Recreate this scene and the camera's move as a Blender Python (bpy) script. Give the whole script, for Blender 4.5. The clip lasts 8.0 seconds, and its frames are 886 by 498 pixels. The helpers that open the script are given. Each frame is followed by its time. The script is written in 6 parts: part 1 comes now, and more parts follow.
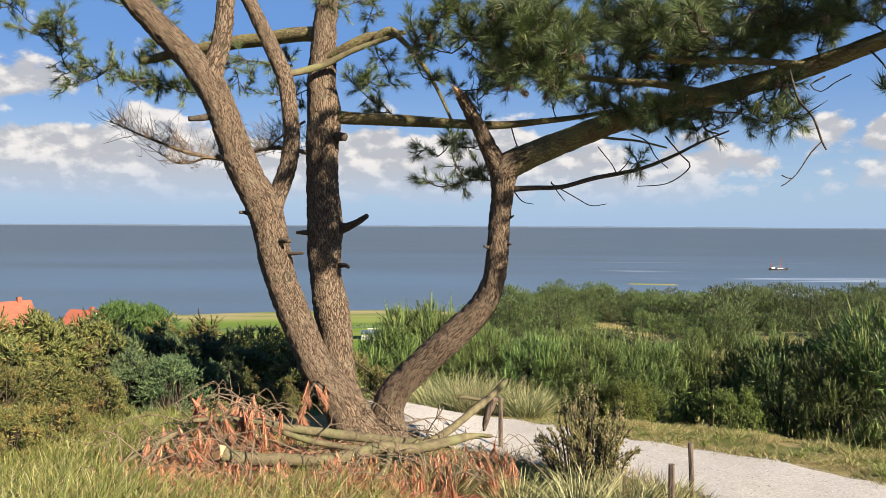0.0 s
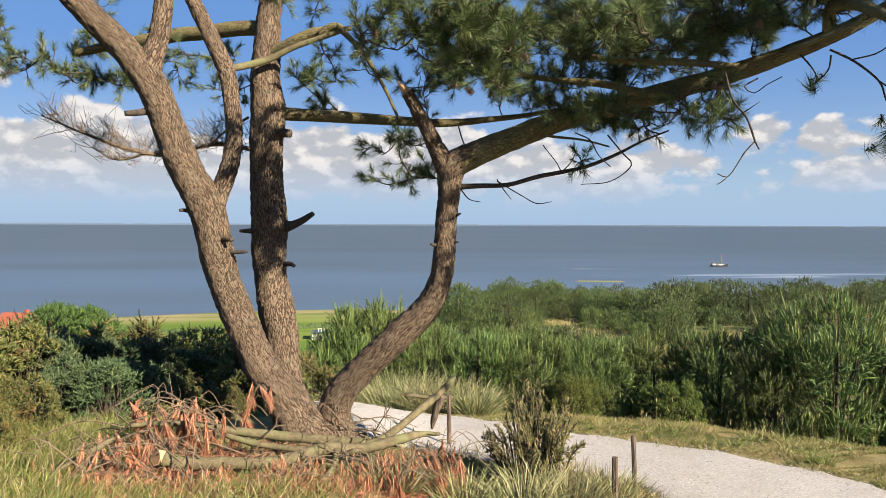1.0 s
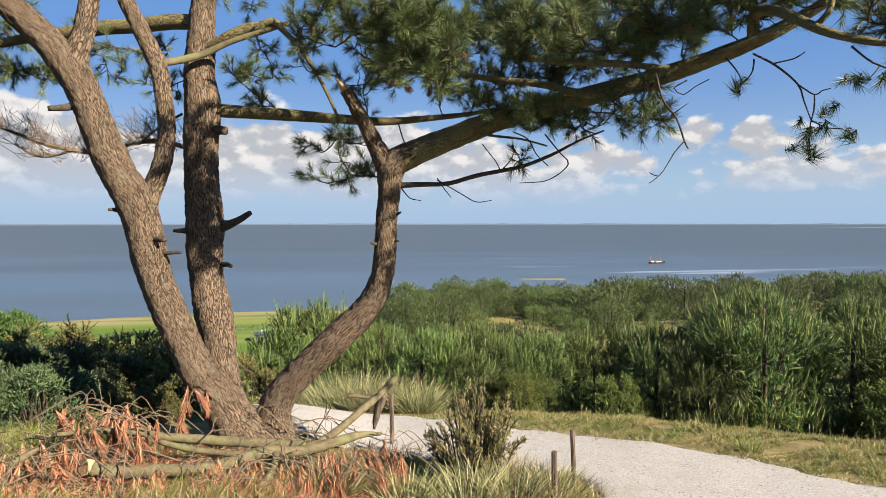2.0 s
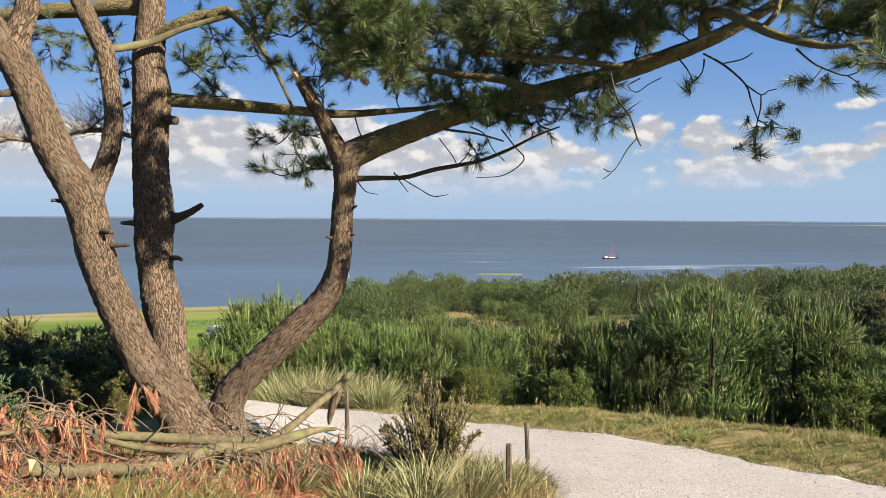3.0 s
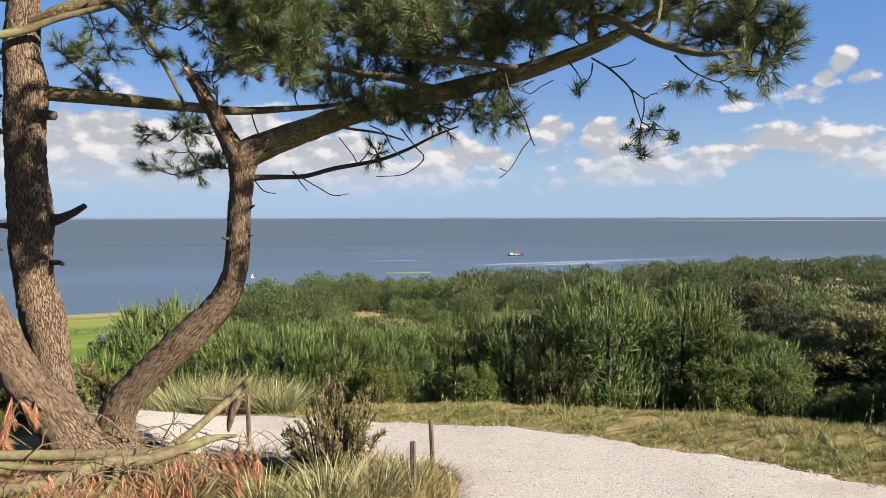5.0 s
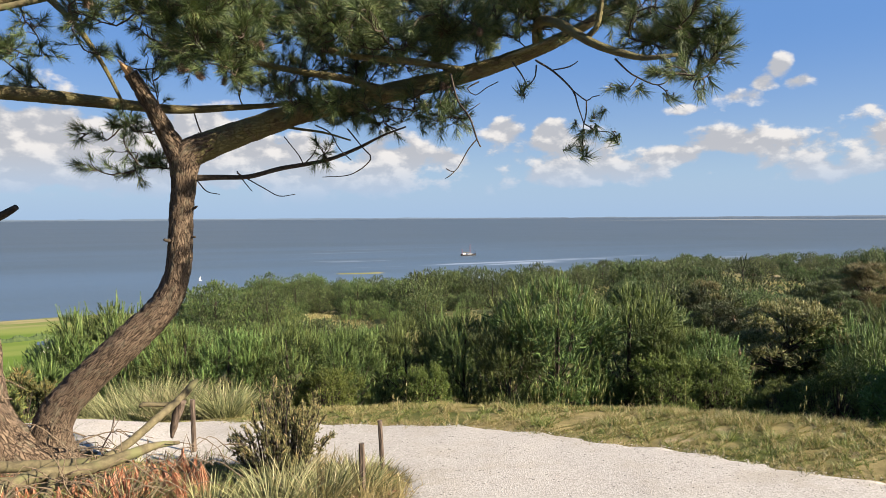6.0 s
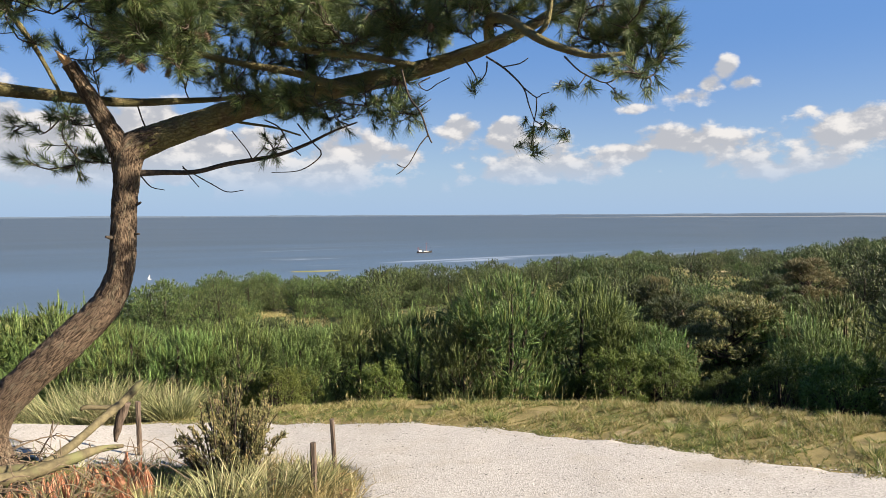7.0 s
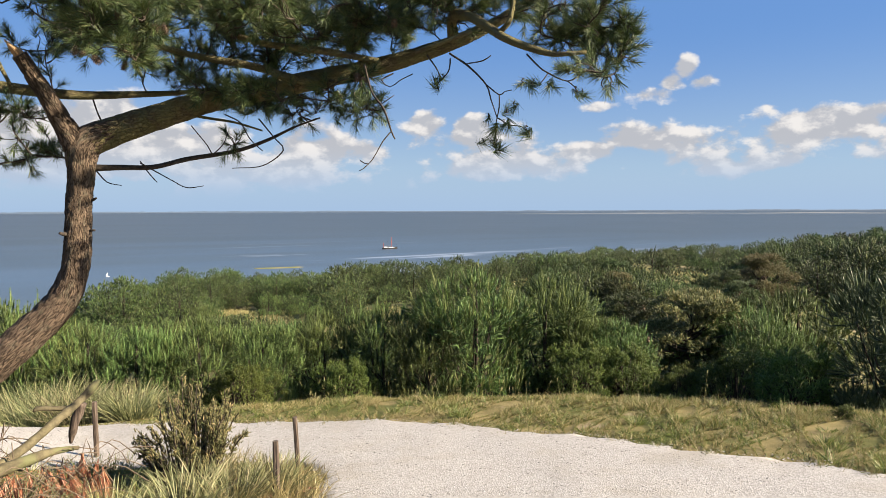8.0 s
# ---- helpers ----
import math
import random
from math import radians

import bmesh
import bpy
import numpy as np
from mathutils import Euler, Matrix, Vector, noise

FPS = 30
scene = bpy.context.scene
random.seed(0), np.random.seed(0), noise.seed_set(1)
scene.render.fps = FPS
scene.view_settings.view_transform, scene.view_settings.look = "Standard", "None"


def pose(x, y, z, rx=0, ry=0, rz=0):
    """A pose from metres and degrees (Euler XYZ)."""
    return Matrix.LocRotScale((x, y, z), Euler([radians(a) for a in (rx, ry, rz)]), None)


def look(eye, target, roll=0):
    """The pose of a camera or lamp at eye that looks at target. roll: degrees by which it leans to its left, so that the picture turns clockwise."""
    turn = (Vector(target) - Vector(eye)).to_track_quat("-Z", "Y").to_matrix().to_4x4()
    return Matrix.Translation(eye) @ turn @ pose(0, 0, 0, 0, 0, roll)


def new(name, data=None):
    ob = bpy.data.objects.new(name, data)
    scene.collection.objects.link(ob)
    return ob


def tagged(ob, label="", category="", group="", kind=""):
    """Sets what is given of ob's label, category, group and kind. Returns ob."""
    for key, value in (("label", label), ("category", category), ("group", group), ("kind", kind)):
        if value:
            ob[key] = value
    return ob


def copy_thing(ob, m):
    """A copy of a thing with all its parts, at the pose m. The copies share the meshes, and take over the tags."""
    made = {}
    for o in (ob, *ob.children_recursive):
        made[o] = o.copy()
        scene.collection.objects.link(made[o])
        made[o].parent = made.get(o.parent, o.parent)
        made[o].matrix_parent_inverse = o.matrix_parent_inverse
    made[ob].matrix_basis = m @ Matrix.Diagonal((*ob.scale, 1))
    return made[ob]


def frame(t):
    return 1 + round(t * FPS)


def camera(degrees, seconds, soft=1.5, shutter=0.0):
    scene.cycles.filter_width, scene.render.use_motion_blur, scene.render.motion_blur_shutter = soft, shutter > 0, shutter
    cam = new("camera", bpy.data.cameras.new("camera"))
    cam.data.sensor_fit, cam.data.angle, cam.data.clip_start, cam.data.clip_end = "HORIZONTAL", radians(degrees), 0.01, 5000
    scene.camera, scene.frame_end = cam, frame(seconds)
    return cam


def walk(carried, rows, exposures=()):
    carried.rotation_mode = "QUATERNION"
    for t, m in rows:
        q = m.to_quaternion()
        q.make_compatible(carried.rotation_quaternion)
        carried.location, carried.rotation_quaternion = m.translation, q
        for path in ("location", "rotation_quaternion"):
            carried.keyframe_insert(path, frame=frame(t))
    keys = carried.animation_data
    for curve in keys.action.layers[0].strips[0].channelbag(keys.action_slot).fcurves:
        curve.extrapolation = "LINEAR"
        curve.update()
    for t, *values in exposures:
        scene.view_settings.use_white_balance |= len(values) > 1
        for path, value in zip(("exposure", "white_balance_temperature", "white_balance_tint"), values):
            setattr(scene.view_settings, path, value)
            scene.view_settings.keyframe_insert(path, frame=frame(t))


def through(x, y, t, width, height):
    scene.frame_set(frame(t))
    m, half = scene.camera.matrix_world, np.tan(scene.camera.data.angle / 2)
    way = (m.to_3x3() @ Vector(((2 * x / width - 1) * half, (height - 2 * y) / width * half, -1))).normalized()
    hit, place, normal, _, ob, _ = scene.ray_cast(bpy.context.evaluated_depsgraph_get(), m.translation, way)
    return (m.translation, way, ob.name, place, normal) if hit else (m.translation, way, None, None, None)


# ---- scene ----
cam = camera(67.4, 8.0, 0.5)
PATH = [
    (0, (0.06, 0.038, 1.527), (0.066, 2.037, 1.456), 0.3),
    (0.5, (0.073, 0.039, 1.523), (0.149, 2.036, 1.452), 0.3),
    (1, (0.094, 0.052, 1.522), (0.247, 2.045, 1.447), 0.2),
    (1.5, (0.122, 0.052, 1.52), (0.362, 2.036, 1.448), -0.1),
    (3, (0.139, 0.061, 1.512), (0.582, 2.009, 1.42), 0.4),
    (3.5, (0.155, 0.059, 1.509), (0.66, 1.992, 1.419), 0.2),
    (4, (0.165, 0.056, 1.51), (0.735, 1.971, 1.418), 0.1),
    (4.5, (0.176, 0.051, 1.513), (0.815, 1.944, 1.417), 0.0),
    (6, (0.217, 0.021, 1.515), (1.055, 1.834, 1.42), -0.3),
    (6.5, (0.245, 0.031, 1.508), (1.145, 1.814, 1.406), -0.4),
    (7, (0.25, 0.022, 1.508), (1.206, 1.776, 1.404), -0.3),
    (7.5, (0.244, 0.006, 1.513), (1.253, 1.729, 1.405), -0.1),
    (8, (0.26, 0.012, 1.511), (1.305, 1.713, 1.395), -0.2),
]
walk(cam, [(t, look(eye, target, roll)) for t, eye, target, roll in PATH], [(0, 1.9), (8, 1.9)])

# ---- light ----
SUN_AZ, SUN_EL = radians(134), radians(29)      # compass angle from +y, clockwise; height
world = bpy.data.worlds.new("sky")
scene.world = world
world.use_nodes = True


class Nodes:
    """A small helper to write node trees line by line."""

    def __init__(self, tree):
        self.tree = tree
        tree.nodes.clear()

    def add(self, kind, inputs=None, **props):
        n = self.tree.nodes.new(kind)
        for key, value in props.items():
            setattr(n, key, value)
        for key, value in (inputs or {}).items():
            if isinstance(value, bpy.types.NodeSocket):
                self.tree.links.new(value, n.inputs[key])
            else:
                n.inputs[key].default_value = value
        return n

    def math(self, op, a, b=0.0, c=0.0):
        return self.add("ShaderNodeMath", {0: a, 1: b, 2: c}, operation=op).outputs[0]

    def mix(self, fac, a, b):
        n = self.add("ShaderNodeMix", {0: fac}, data_type="RGBA")
        for key, value in ((6, a), (7, b)):
            if isinstance(value, bpy.types.NodeSocket):
                self.tree.links.new(value, n.inputs[key])
            else:
                n.inputs[key].default_value = (*value[:3], 1)
        return n.outputs[2]

    def ramp(self, fac, lo, hi):
        return self.add("ShaderNodeMapRange", {0: fac, 1: lo, 2: hi}, interpolation_type="SMOOTHSTEP").outputs[0]

    def noise(self, vec, scale, detail=4.0, rough=0.5, distort=0.0, out=0):
        return self.add("ShaderNodeTexNoise", {"Vector": vec, "Scale": scale, "Detail": detail, "Roughness": rough, "Distortion": distort}).outputs[out]


def build_sky():
    n = Nodes(world.node_tree)
    way = n.add("ShaderNodeTexCoord").outputs["Generated"]
    sep = n.add("ShaderNodeSeparateXYZ", {0: way})
    az = n.math("MULTIPLY", n.math("ARCTAN2", sep.outputs[0], sep.outputs[1]), 57.2958)
    el = n.math("MULTIPLY", n.math("ARCSINE", sep.outputs[2]), 57.2958)
    sky = n.add("ShaderNodeTexSky", sky_type="NISHITA", sun_disc=False, sun_elevation=SUN_EL, sun_rotation=SUN_AZ,
                altitude=40, air_density=1.0, dust_density=0.2, ozone_density=2.5).outputs[0]
    sky = n.add("ShaderNodeHueSaturation", {"Hue": 0.515, "Saturation": 1.18, "Value": 1.4, "Color": sky}).outputs[0]
    clear = n.mix(n.ramp(el, 0.5, 15.0), (5.3, 7.3, 9.9), (2.1, 4.5, 9.5))
    sky = n.mix(0.75, sky, clear)
    flat = n.add("ShaderNodeCombineXYZ", {0: n.math("MULTIPLY", az, 0.1), 1: n.math("MULTIPLY", el, 0.155), 2: 0.37}).outputs[0]
    higher = n.add("ShaderNodeVectorMath", {0: flat, 1: (0.05, 0.10, 0.0)}, operation="ADD").outputs[0]

    def density(vec):
        big = n.noise(vec, 1.7, 2.0, 0.5)
        fine = n.noise(vec, 5.0, 9.0, 0.55)
        return n.math("ADD", n.math("MULTIPLY", big, 0.62), n.math("MULTIPLY", fine, 0.42))

    # a belt of broken cumulus low over the water, thinning out upwards and towards the east
    belt = n.math("MULTIPLY", n.ramp(el, 0.8, 3.2), n.math("SUBTRACT", 1.0, n.ramp(el, 5.0, 9.5)))
    belt = n.math("SUBTRACT", n.math("MULTIPLY", belt, 0.225), n.math("MULTIPLY", n.ramp(az, 14.0, 44.0), 0.115))
    belt = n.math("SUBTRACT", belt, n.math("MULTIPLY", n.ramp(el, 8.0, 14.0), 0.06))
    belt = n.math("ADD", belt, n.math("MULTIPLY", n.math("MULTIPLY", n.ramp(n.math("MULTIPLY", az, -1.0), -12.0, 12.0), n.math("SUBTRACT", 1.0, n.ramp(el, 5.5, 9.0))), 0.055))
    puffs = None
    for a, e, wa, we, s in CLOUDS:
        da = n.math("DIVIDE", n.math("SUBTRACT", az, a), wa)
        de = n.math("DIVIDE", n.math("SUBTRACT", el, e), we)
        q = n.math("ADD", n.math("MULTIPLY", da, da), n.math("MULTIPLY", de, de))
        g = n.math("MULTIPLY", n.math("EXPONENT", n.math("MULTIPLY", q, -1.0)), s)
        puffs = g if puffs is None else n.math("MAXIMUM", puffs, g)
    gain = n.math("ADD", belt, puffs)
    here = n.math("ADD", density(flat), gain)
    above = n.math("ADD", density(higher), gain)
    cover = n.ramp(here, 0.61, 0.715)
    shade = n.ramp(n.math("SUBTRACT", above, here), -0.09, 0.035)
    lit = n.mix(shade, (11.4, 11.0, 10.7), (6.6, 6.8, 7.4))
    hazy = n.mix(n.ramp(el, 0.5, 6.0), (7.2, 8.2, 9.6), lit)
    cloudy = n.mix(n.math("MULTIPLY", cover, n.ramp(el, 0.3, 2.5)), sky, hazy)
    air = n.mix(n.math("MULTIPLY", n.math("SUBTRACT", 1.0, n.ramp(el, -0.5, 5.5)), 0.9), cloudy, (4.9, 6.9, 9.8))
    back = n.add("ShaderNodeBackground", {0: air, 1: 0.021})
    n.add("ShaderNodeOutputWorld", {0: back.outputs[0]})


# compass angle, height, half widths (degrees) and strength of the single cumulus heaps
CLOUDS = [(-31.0, 10.2, 4.6, 2.0, 0.26), (-36.0, 9.6, 3.0, 1.6, 0.2), (-23.5, 8.3, 2.4, 1.3, 0.22), (-30.0, 6.6, 4.2, 0.9, 0.16), (-7.0, 6.6, 3.2, 1.5, 0.2), (-3.5, 5.2, 3.0, 1.2, 0.14), (4.5, 7.6, 5.0, 1.7, 0.15), (9.5, 5.6, 3.0, 1.2, 0.16),
          (21.5, 5.0, 2.2, 1.0, 0.18), (25.4, 4.9, 2.0, 0.9, 0.2), (30.2, 7.7, 1.9, 1.6, 0.27), (33.8, 7.2, 1.5, 1.3, 0.23), (38.0, 3.6, 5.0, 0.9, 0.12), (47.6, 5.8, 2.2, 0.9, 0.2), (44.6, 4.8, 2.8, 0.8, 0.17),
          (51.4, 11.2, 1.4, 1.7, 0.32), (52.6, 10.0, 1.6, 0.8, 0.27), (48.6, 9.4, 3.2, 1.0, 0.34), (50.2, 10.2, 1.8, 1.3, 0.34), (44.6, 8.6, 2.6, 0.7, 0.27), (62.0, 6.4, 4.0, 1.5, 0.24), (57.2, 7.8, 1.6, 0.8, 0.17), (54.4, 3.3, 1.2, 0.6, 0.18), (58.0, 3.6, 2.0, 0.5, 0.12), (59.5, 16.6, 5.5, 0.8, 0.27)]
build_sky()
sun = new("sun", bpy.data.lights.new("sun", "SUN"))
sun.data.energy, sun.data.angle, sun.data.color = 5.0, radians(0.6), (1.0, 0.87, 0.68)
to_sun = Vector((math.sin(SUN_AZ) * math.cos(SUN_EL), math.cos(SUN_AZ) * math.cos(SUN_EL), math.sin(SUN_EL)))
sun.matrix_world = look((0, 0, 60), Vector((0, 0, 60)) - to_sun)


# ---- materials ----
def material(name, dark, light, scale=8.0, rough=0.85, bump=0.3, stretch=(1, 1, 1), stain=None, stain_scale=1.0, island=0.0, fine=60.0, metal=0.0, sheen=0.0):
    """Two colours mixed by noise at two scales, with bump; island: how much single pieces differ in brightness."""
    m = bpy.data.materials.new(name)
    m.use_nodes = True
    n = Nodes(m.node_tree)
    at = n.add("ShaderNodeTexCoord").outputs["Object"]
    at = n.add("ShaderNodeMapping", {"Vector": at, "Scale": stretch}).outputs[0]
    a = n.noise(at, scale, 5.0, 0.6)
    b = n.noise(at, fine, 3.0, 0.6)
    mixed = n.math("ADD", n.math("MULTIPLY", a, 0.7), n.math("MULTIPLY", b, 0.3))
    col = n.mix(n.ramp(mixed, 0.33, 0.67), dark, light)
    if stain:
        col = n.mix(n.ramp(n.noise(at, stain_scale, 3.0, 0.55), 0.5, 0.68), col, stain)
    if island:
        rnd = n.add("ShaderNodeNewGeometry").outputs["Random Per Island"]
        obj = n.add("ShaderNodeObjectInfo").outputs["Random"]
        both = n.math("ADD", n.math("MULTIPLY", rnd, 0.7), n.math("MULTIPLY", obj, 0.3))
        col = n.add("ShaderNodeHueSaturation", {"Hue": n.math("ADD", 0.5, n.math("MULTIPLY", n.math("SUBTRACT", obj, 0.5), 0.03)),
                    "Value": n.math("ADD", 1.0 - island / 2, n.math("MULTIPLY", both, island)), "Color": col}).outputs[0]
    p = n.add("ShaderNodeBsdfPrincipled", {"Base Color": col, "Roughness": rough, "Metallic": metal})
    p.inputs["Specular IOR Level"].default_value = 0.3
    if bump:
        h = n.add("ShaderNodeBump", {"Height": mixed, "Strength": bump, "Distance": 0.02})
        n.tree.links.new(h.outputs[0], p.inputs["Normal"])
    n.add("ShaderNodeOutputMaterial", {0: p.outputs[0]})
    return m


def leaf_material(name, dark, light, tip=None, island=0.6, through=0.25):
    """Needles and blades: each piece a little different, some light passing through."""
    m = bpy.data.materials.new(name)
    m.use_nodes = True
    n = Nodes(m.node_tree)
    rnd = n.add("ShaderNodeNewGeometry").outputs["Random Per Island"]
    obj = n.add("ShaderNodeObjectInfo").outputs["Random"]
    at = n.add("ShaderNodeTexCoord").outputs["Object"]
    patch = n.noise(at, 2.5, 2.0, 0.5)
    f = n.math("ADD", n.math("MULTIPLY", rnd, 0.55), n.math("MULTIPLY", patch, 0.45))
    col = n.mix(n.ramp(f, 0.15, 0.85), dark, light)
    if tip:
        col = n.mix(n.ramp(rnd, 0.88, 0.97), col, tip)
    col = n.add("ShaderNodeHueSaturation", {"Hue": n.math("ADD", 0.472, n.math("MULTIPLY", obj, 0.05)),
                "Value": n.math("ADD", 1.0 - island / 2, n.math("MULTIPLY", obj, island)), "Color": col}).outputs[0]
    p = n.add("ShaderNodeBsdfPrincipled", {"Base Color": col, "Roughness": 0.5})
    p.inputs["Specular IOR Level"].default_value = 0.35
    t = n.add("ShaderNodeBsdfTranslucent", {0: col})
    both = n.add("ShaderNodeMixShader", {0: through, 1: p.outputs[0], 2: t.outputs[0]})
    n.add("ShaderNodeOutputMaterial", {0: both.outputs[0]})
    return m


def bark_material(name, plate, crack, lichen, size=(40.0, 12.0), furrow=0.66, grown=0.52):
    """Pine bark: long plates parted by dark cracks, lichen in patches. Uses the UV map: u round the limb, v along it, in metres."""
    m = bpy.data.materials.new(name)
    m.use_nodes = True
    n = Nodes(m.node_tree)
    uv = n.add("ShaderNodeTexCoord").outputs["UV"]
    wob = n.noise(uv, 14.0, 4.0, 0.65, out=1)
    bent = n.add("ShaderNodeMix", {0: 0.05, 4: uv, 5: wob}, data_type="VECTOR").outputs[1]
    long = n.add("ShaderNodeMapping", {"Vector": bent, "Scale": (*size, 1.0)}).outputs[0]
    edge = n.add("ShaderNodeTexVoronoi", {"Vector": long, "Scale": 1.0}, feature="DISTANCE_TO_EDGE").outputs[0]
    cell = n.add("ShaderNodeTexVoronoi", {"Vector": long, "Scale": 1.0}).outputs["Color"]
    grain = n.noise(uv, 90.0, 6.0, 0.7)
    broad = n.noise(uv, 5.0, 4.0, 0.6)
    depth = n.ramp(n.math("ADD", edge, n.math("MULTIPLY", n.math("SUBTRACT", grain, 0.5), 0.12)), -0.01, 0.15)
    tone = n.math("ADD", n.math("MULTIPLY", n.add("ShaderNodeSeparateColor", {0: cell}).outputs[0], 0.3), n.math("ADD", n.math("MULTIPLY", grain, 0.5), n.math("MULTIPLY", broad, 0.3)))
    plates = n.mix(n.ramp(tone, 0.2, 0.9), [c * 0.72 for c in plate], [c * 1.15 for c in plate])
    col = n.mix(n.math("MULTIPLY", n.math("SUBTRACT", 1.0, depth), furrow), plates, crack)
    grow = n.math("MULTIPLY", n.ramp(n.noise(uv, 7.0, 5.0, 0.65), grown, grown + 0.14), 0.6)
    col = n.mix(grow, col, lichen)
    height = n.math("ADD", n.math("MULTIPLY", depth, 0.8), n.math("MULTIPLY", grain, 0.25))
    h = n.add("ShaderNodeBump", {"Height": height, "Strength": 1.0, "Distance": 0.02})
    p = n.add("ShaderNodeBsdfPrincipled", {"Base Color": col, "Roughness": 0.9, "Normal": h.outputs[0]})
    p.inputs["Specular IOR Level"].default_value = 0.15
    n.add("ShaderNodeOutputMaterial", {0: p.outputs[0]})
    return m


BARK = bark_material("pine_bark", (0.15, 0.108, 0.076), (0.03, 0.02, 0.014), (0.155, 0.138, 0.098), (46.0, 15.0), 0.8)
LIMB = bark_material("limb_bark", (0.15, 0.118, 0.066), (0.05, 0.037, 0.02), (0.18, 0.165, 0.07), (60.0, 26.0), 0.25, 0.4)
TWIG = material("twig_bark", (0.023, 0.017, 0.013), (0.065, 0.05, 0.036), 30, 0.9, 0.4)
DEADWOOD = material("dead_wood", (0.058, 0.047, 0.026), (0.121, 0.101, 0.055), 14, 0.85, 0.5, stain=(0.104, 0.104, 0.046), stain_scale=5)
FRESHWOOD = material("split_wood", (0.398, 0.216, 0.094), (0.534, 0.361, 0.203), 40, 0.8, 0.5, stretch=(1, 1, 0.2))
STAKE = material("weathered_stake", (0.039, 0.028, 0.022), (0.131, 0.096, 0.073), 30, 0.9, 0.6, stretch=(1, 1, 0.15))
NEEDLE = leaf_material("pine_needles", (0.013, 0.026, 0.009), (0.105, 0.135, 0.042), (0.15, 0.13, 0.055), 0.6, 0.1)
YOUNG = leaf_material("young_pine_shoots", (0.077, 0.123, 0.034), (0.17, 0.231, 0.068), (0.196, 0.237, 0.083), 0.4, 0.18)
YOUNGBODY = leaf_material("young_pine_body", (0.026, 0.049, 0.012), (0.117, 0.157, 0.04), (0.148, 0.174, 0.053), 0.6, 0.18)
FARPINE = leaf_material("far_pine_needles", (0.016, 0.031, 0.009), (0.072, 0.101, 0.026), (0.101, 0.105, 0.035), 0.9, 0.15)
FARTIP = leaf_material("far_pine_tips", (0.049, 0.077, 0.021), (0.124, 0.163, 0.047), (0.148, 0.168, 0.06), 0.5, 0.18)
DEADNEEDLE = leaf_material("dead_needles", (0.26, 0.115, 0.06), (0.5, 0.255, 0.14), (0.5, 0.34, 0.2), 0.4)
GORSE = leaf_material("gorse_leaves", (0.03, 0.045, 0.013), (0.155, 0.16, 0.045), (0.24, 0.18, 0.065), 0.6)
SPRIG = leaf_material("gorse_sprigs", (0.075, 0.09, 0.033), (0.28, 0.255, 0.1), (0.33, 0.27, 0.12), 0.3)
# also carries the painted shade of the young pines right of the turf
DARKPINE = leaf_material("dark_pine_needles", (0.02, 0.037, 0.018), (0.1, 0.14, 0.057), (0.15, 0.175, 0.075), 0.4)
LEAFY = leaf_material("shrub_leaves", (0.039, 0.066, 0.01), (0.122, 0.172, 0.03), (0.166, 0.199, 0.05), 0.4)
GORSEDRY = leaf_material("dry_gorse", (0.078, 0.061, 0.022), (0.189, 0.139, 0.05), (0.25, 0.144, 0.055), 0.5)
GRASS = leaf_material("long_grass", (0.057, 0.074, 0.017), (0.196, 0.21, 0.057), (0.318, 0.264, 0.129), 0.3, 0.3)
OLDPINE = leaf_material("old_pine_needles", (0.06, 0.07, 0.022), (0.2, 0.19, 0.07), (0.24, 0.19, 0.085), 0.3, 0.15)
OAKLEAF = leaf_material("broad_leaves", (0.022, 0.042, 0.009), (0.079, 0.119, 0.026), (0.115, 0.144, 0.043), 0.3)
DRYGRASS = leaf_material("dry_grass", (0.151, 0.122, 0.047), (0.338, 0.277, 0.13), (0.403, 0.353, 0.209), 0.3, 0.3)
MARRAM = leaf_material("marram_grass", (0.09, 0.105, 0.042), (0.3, 0.28, 0.14), (0.4, 0.35, 0.21), 0.3, 0.3)
BRUSH = material("dead_twigs", (0.069, 0.049, 0.032), (0.145, 0.109, 0.075), 20, 0.9, 0.3)
CONE = material("pine_cone", (0.054, 0.035, 0.023), (0.139, 0.092, 0.062), 60, 0.8, 0.4)


# ---- building tools ----
def mesh_object(name, verts, faces, mat, parent=None, label="", smooth=False, uvs=None):
    me = bpy.data.meshes.new(name)
    me.from_pydata(verts, [], faces)
    me.materials.append(mat)
    if smooth:
        me.polygons.foreach_set("use_smooth", [True] * len(me.polygons))
    if uvs is not None:
        layer = me.uv_layers.new(name="along")
        layer.data.foreach_set("uv", np.asarray(uvs, dtype=np.float32).ravel())
    me.update()
    ob = new(name, me)
    ob.parent = parent
    if label:
        tagged(ob, label)
    return ob


def part(name, bm, mat, parent, label=""):
    me = bpy.data.meshes.new(name)
    bm.to_mesh(me)
    bm.free()
    me.materials.append(mat)
    ob = new(name, me)
    ob.parent = parent
    return tagged(ob, label) if label else ob


def thing(name, at=(0, 0, 0), label="", category="", group="", kind=""):
    ob = new(name)
    ob.location = at
    ob.empty_display_size = 0.1
    return tagged(ob, label, category, group, kind)


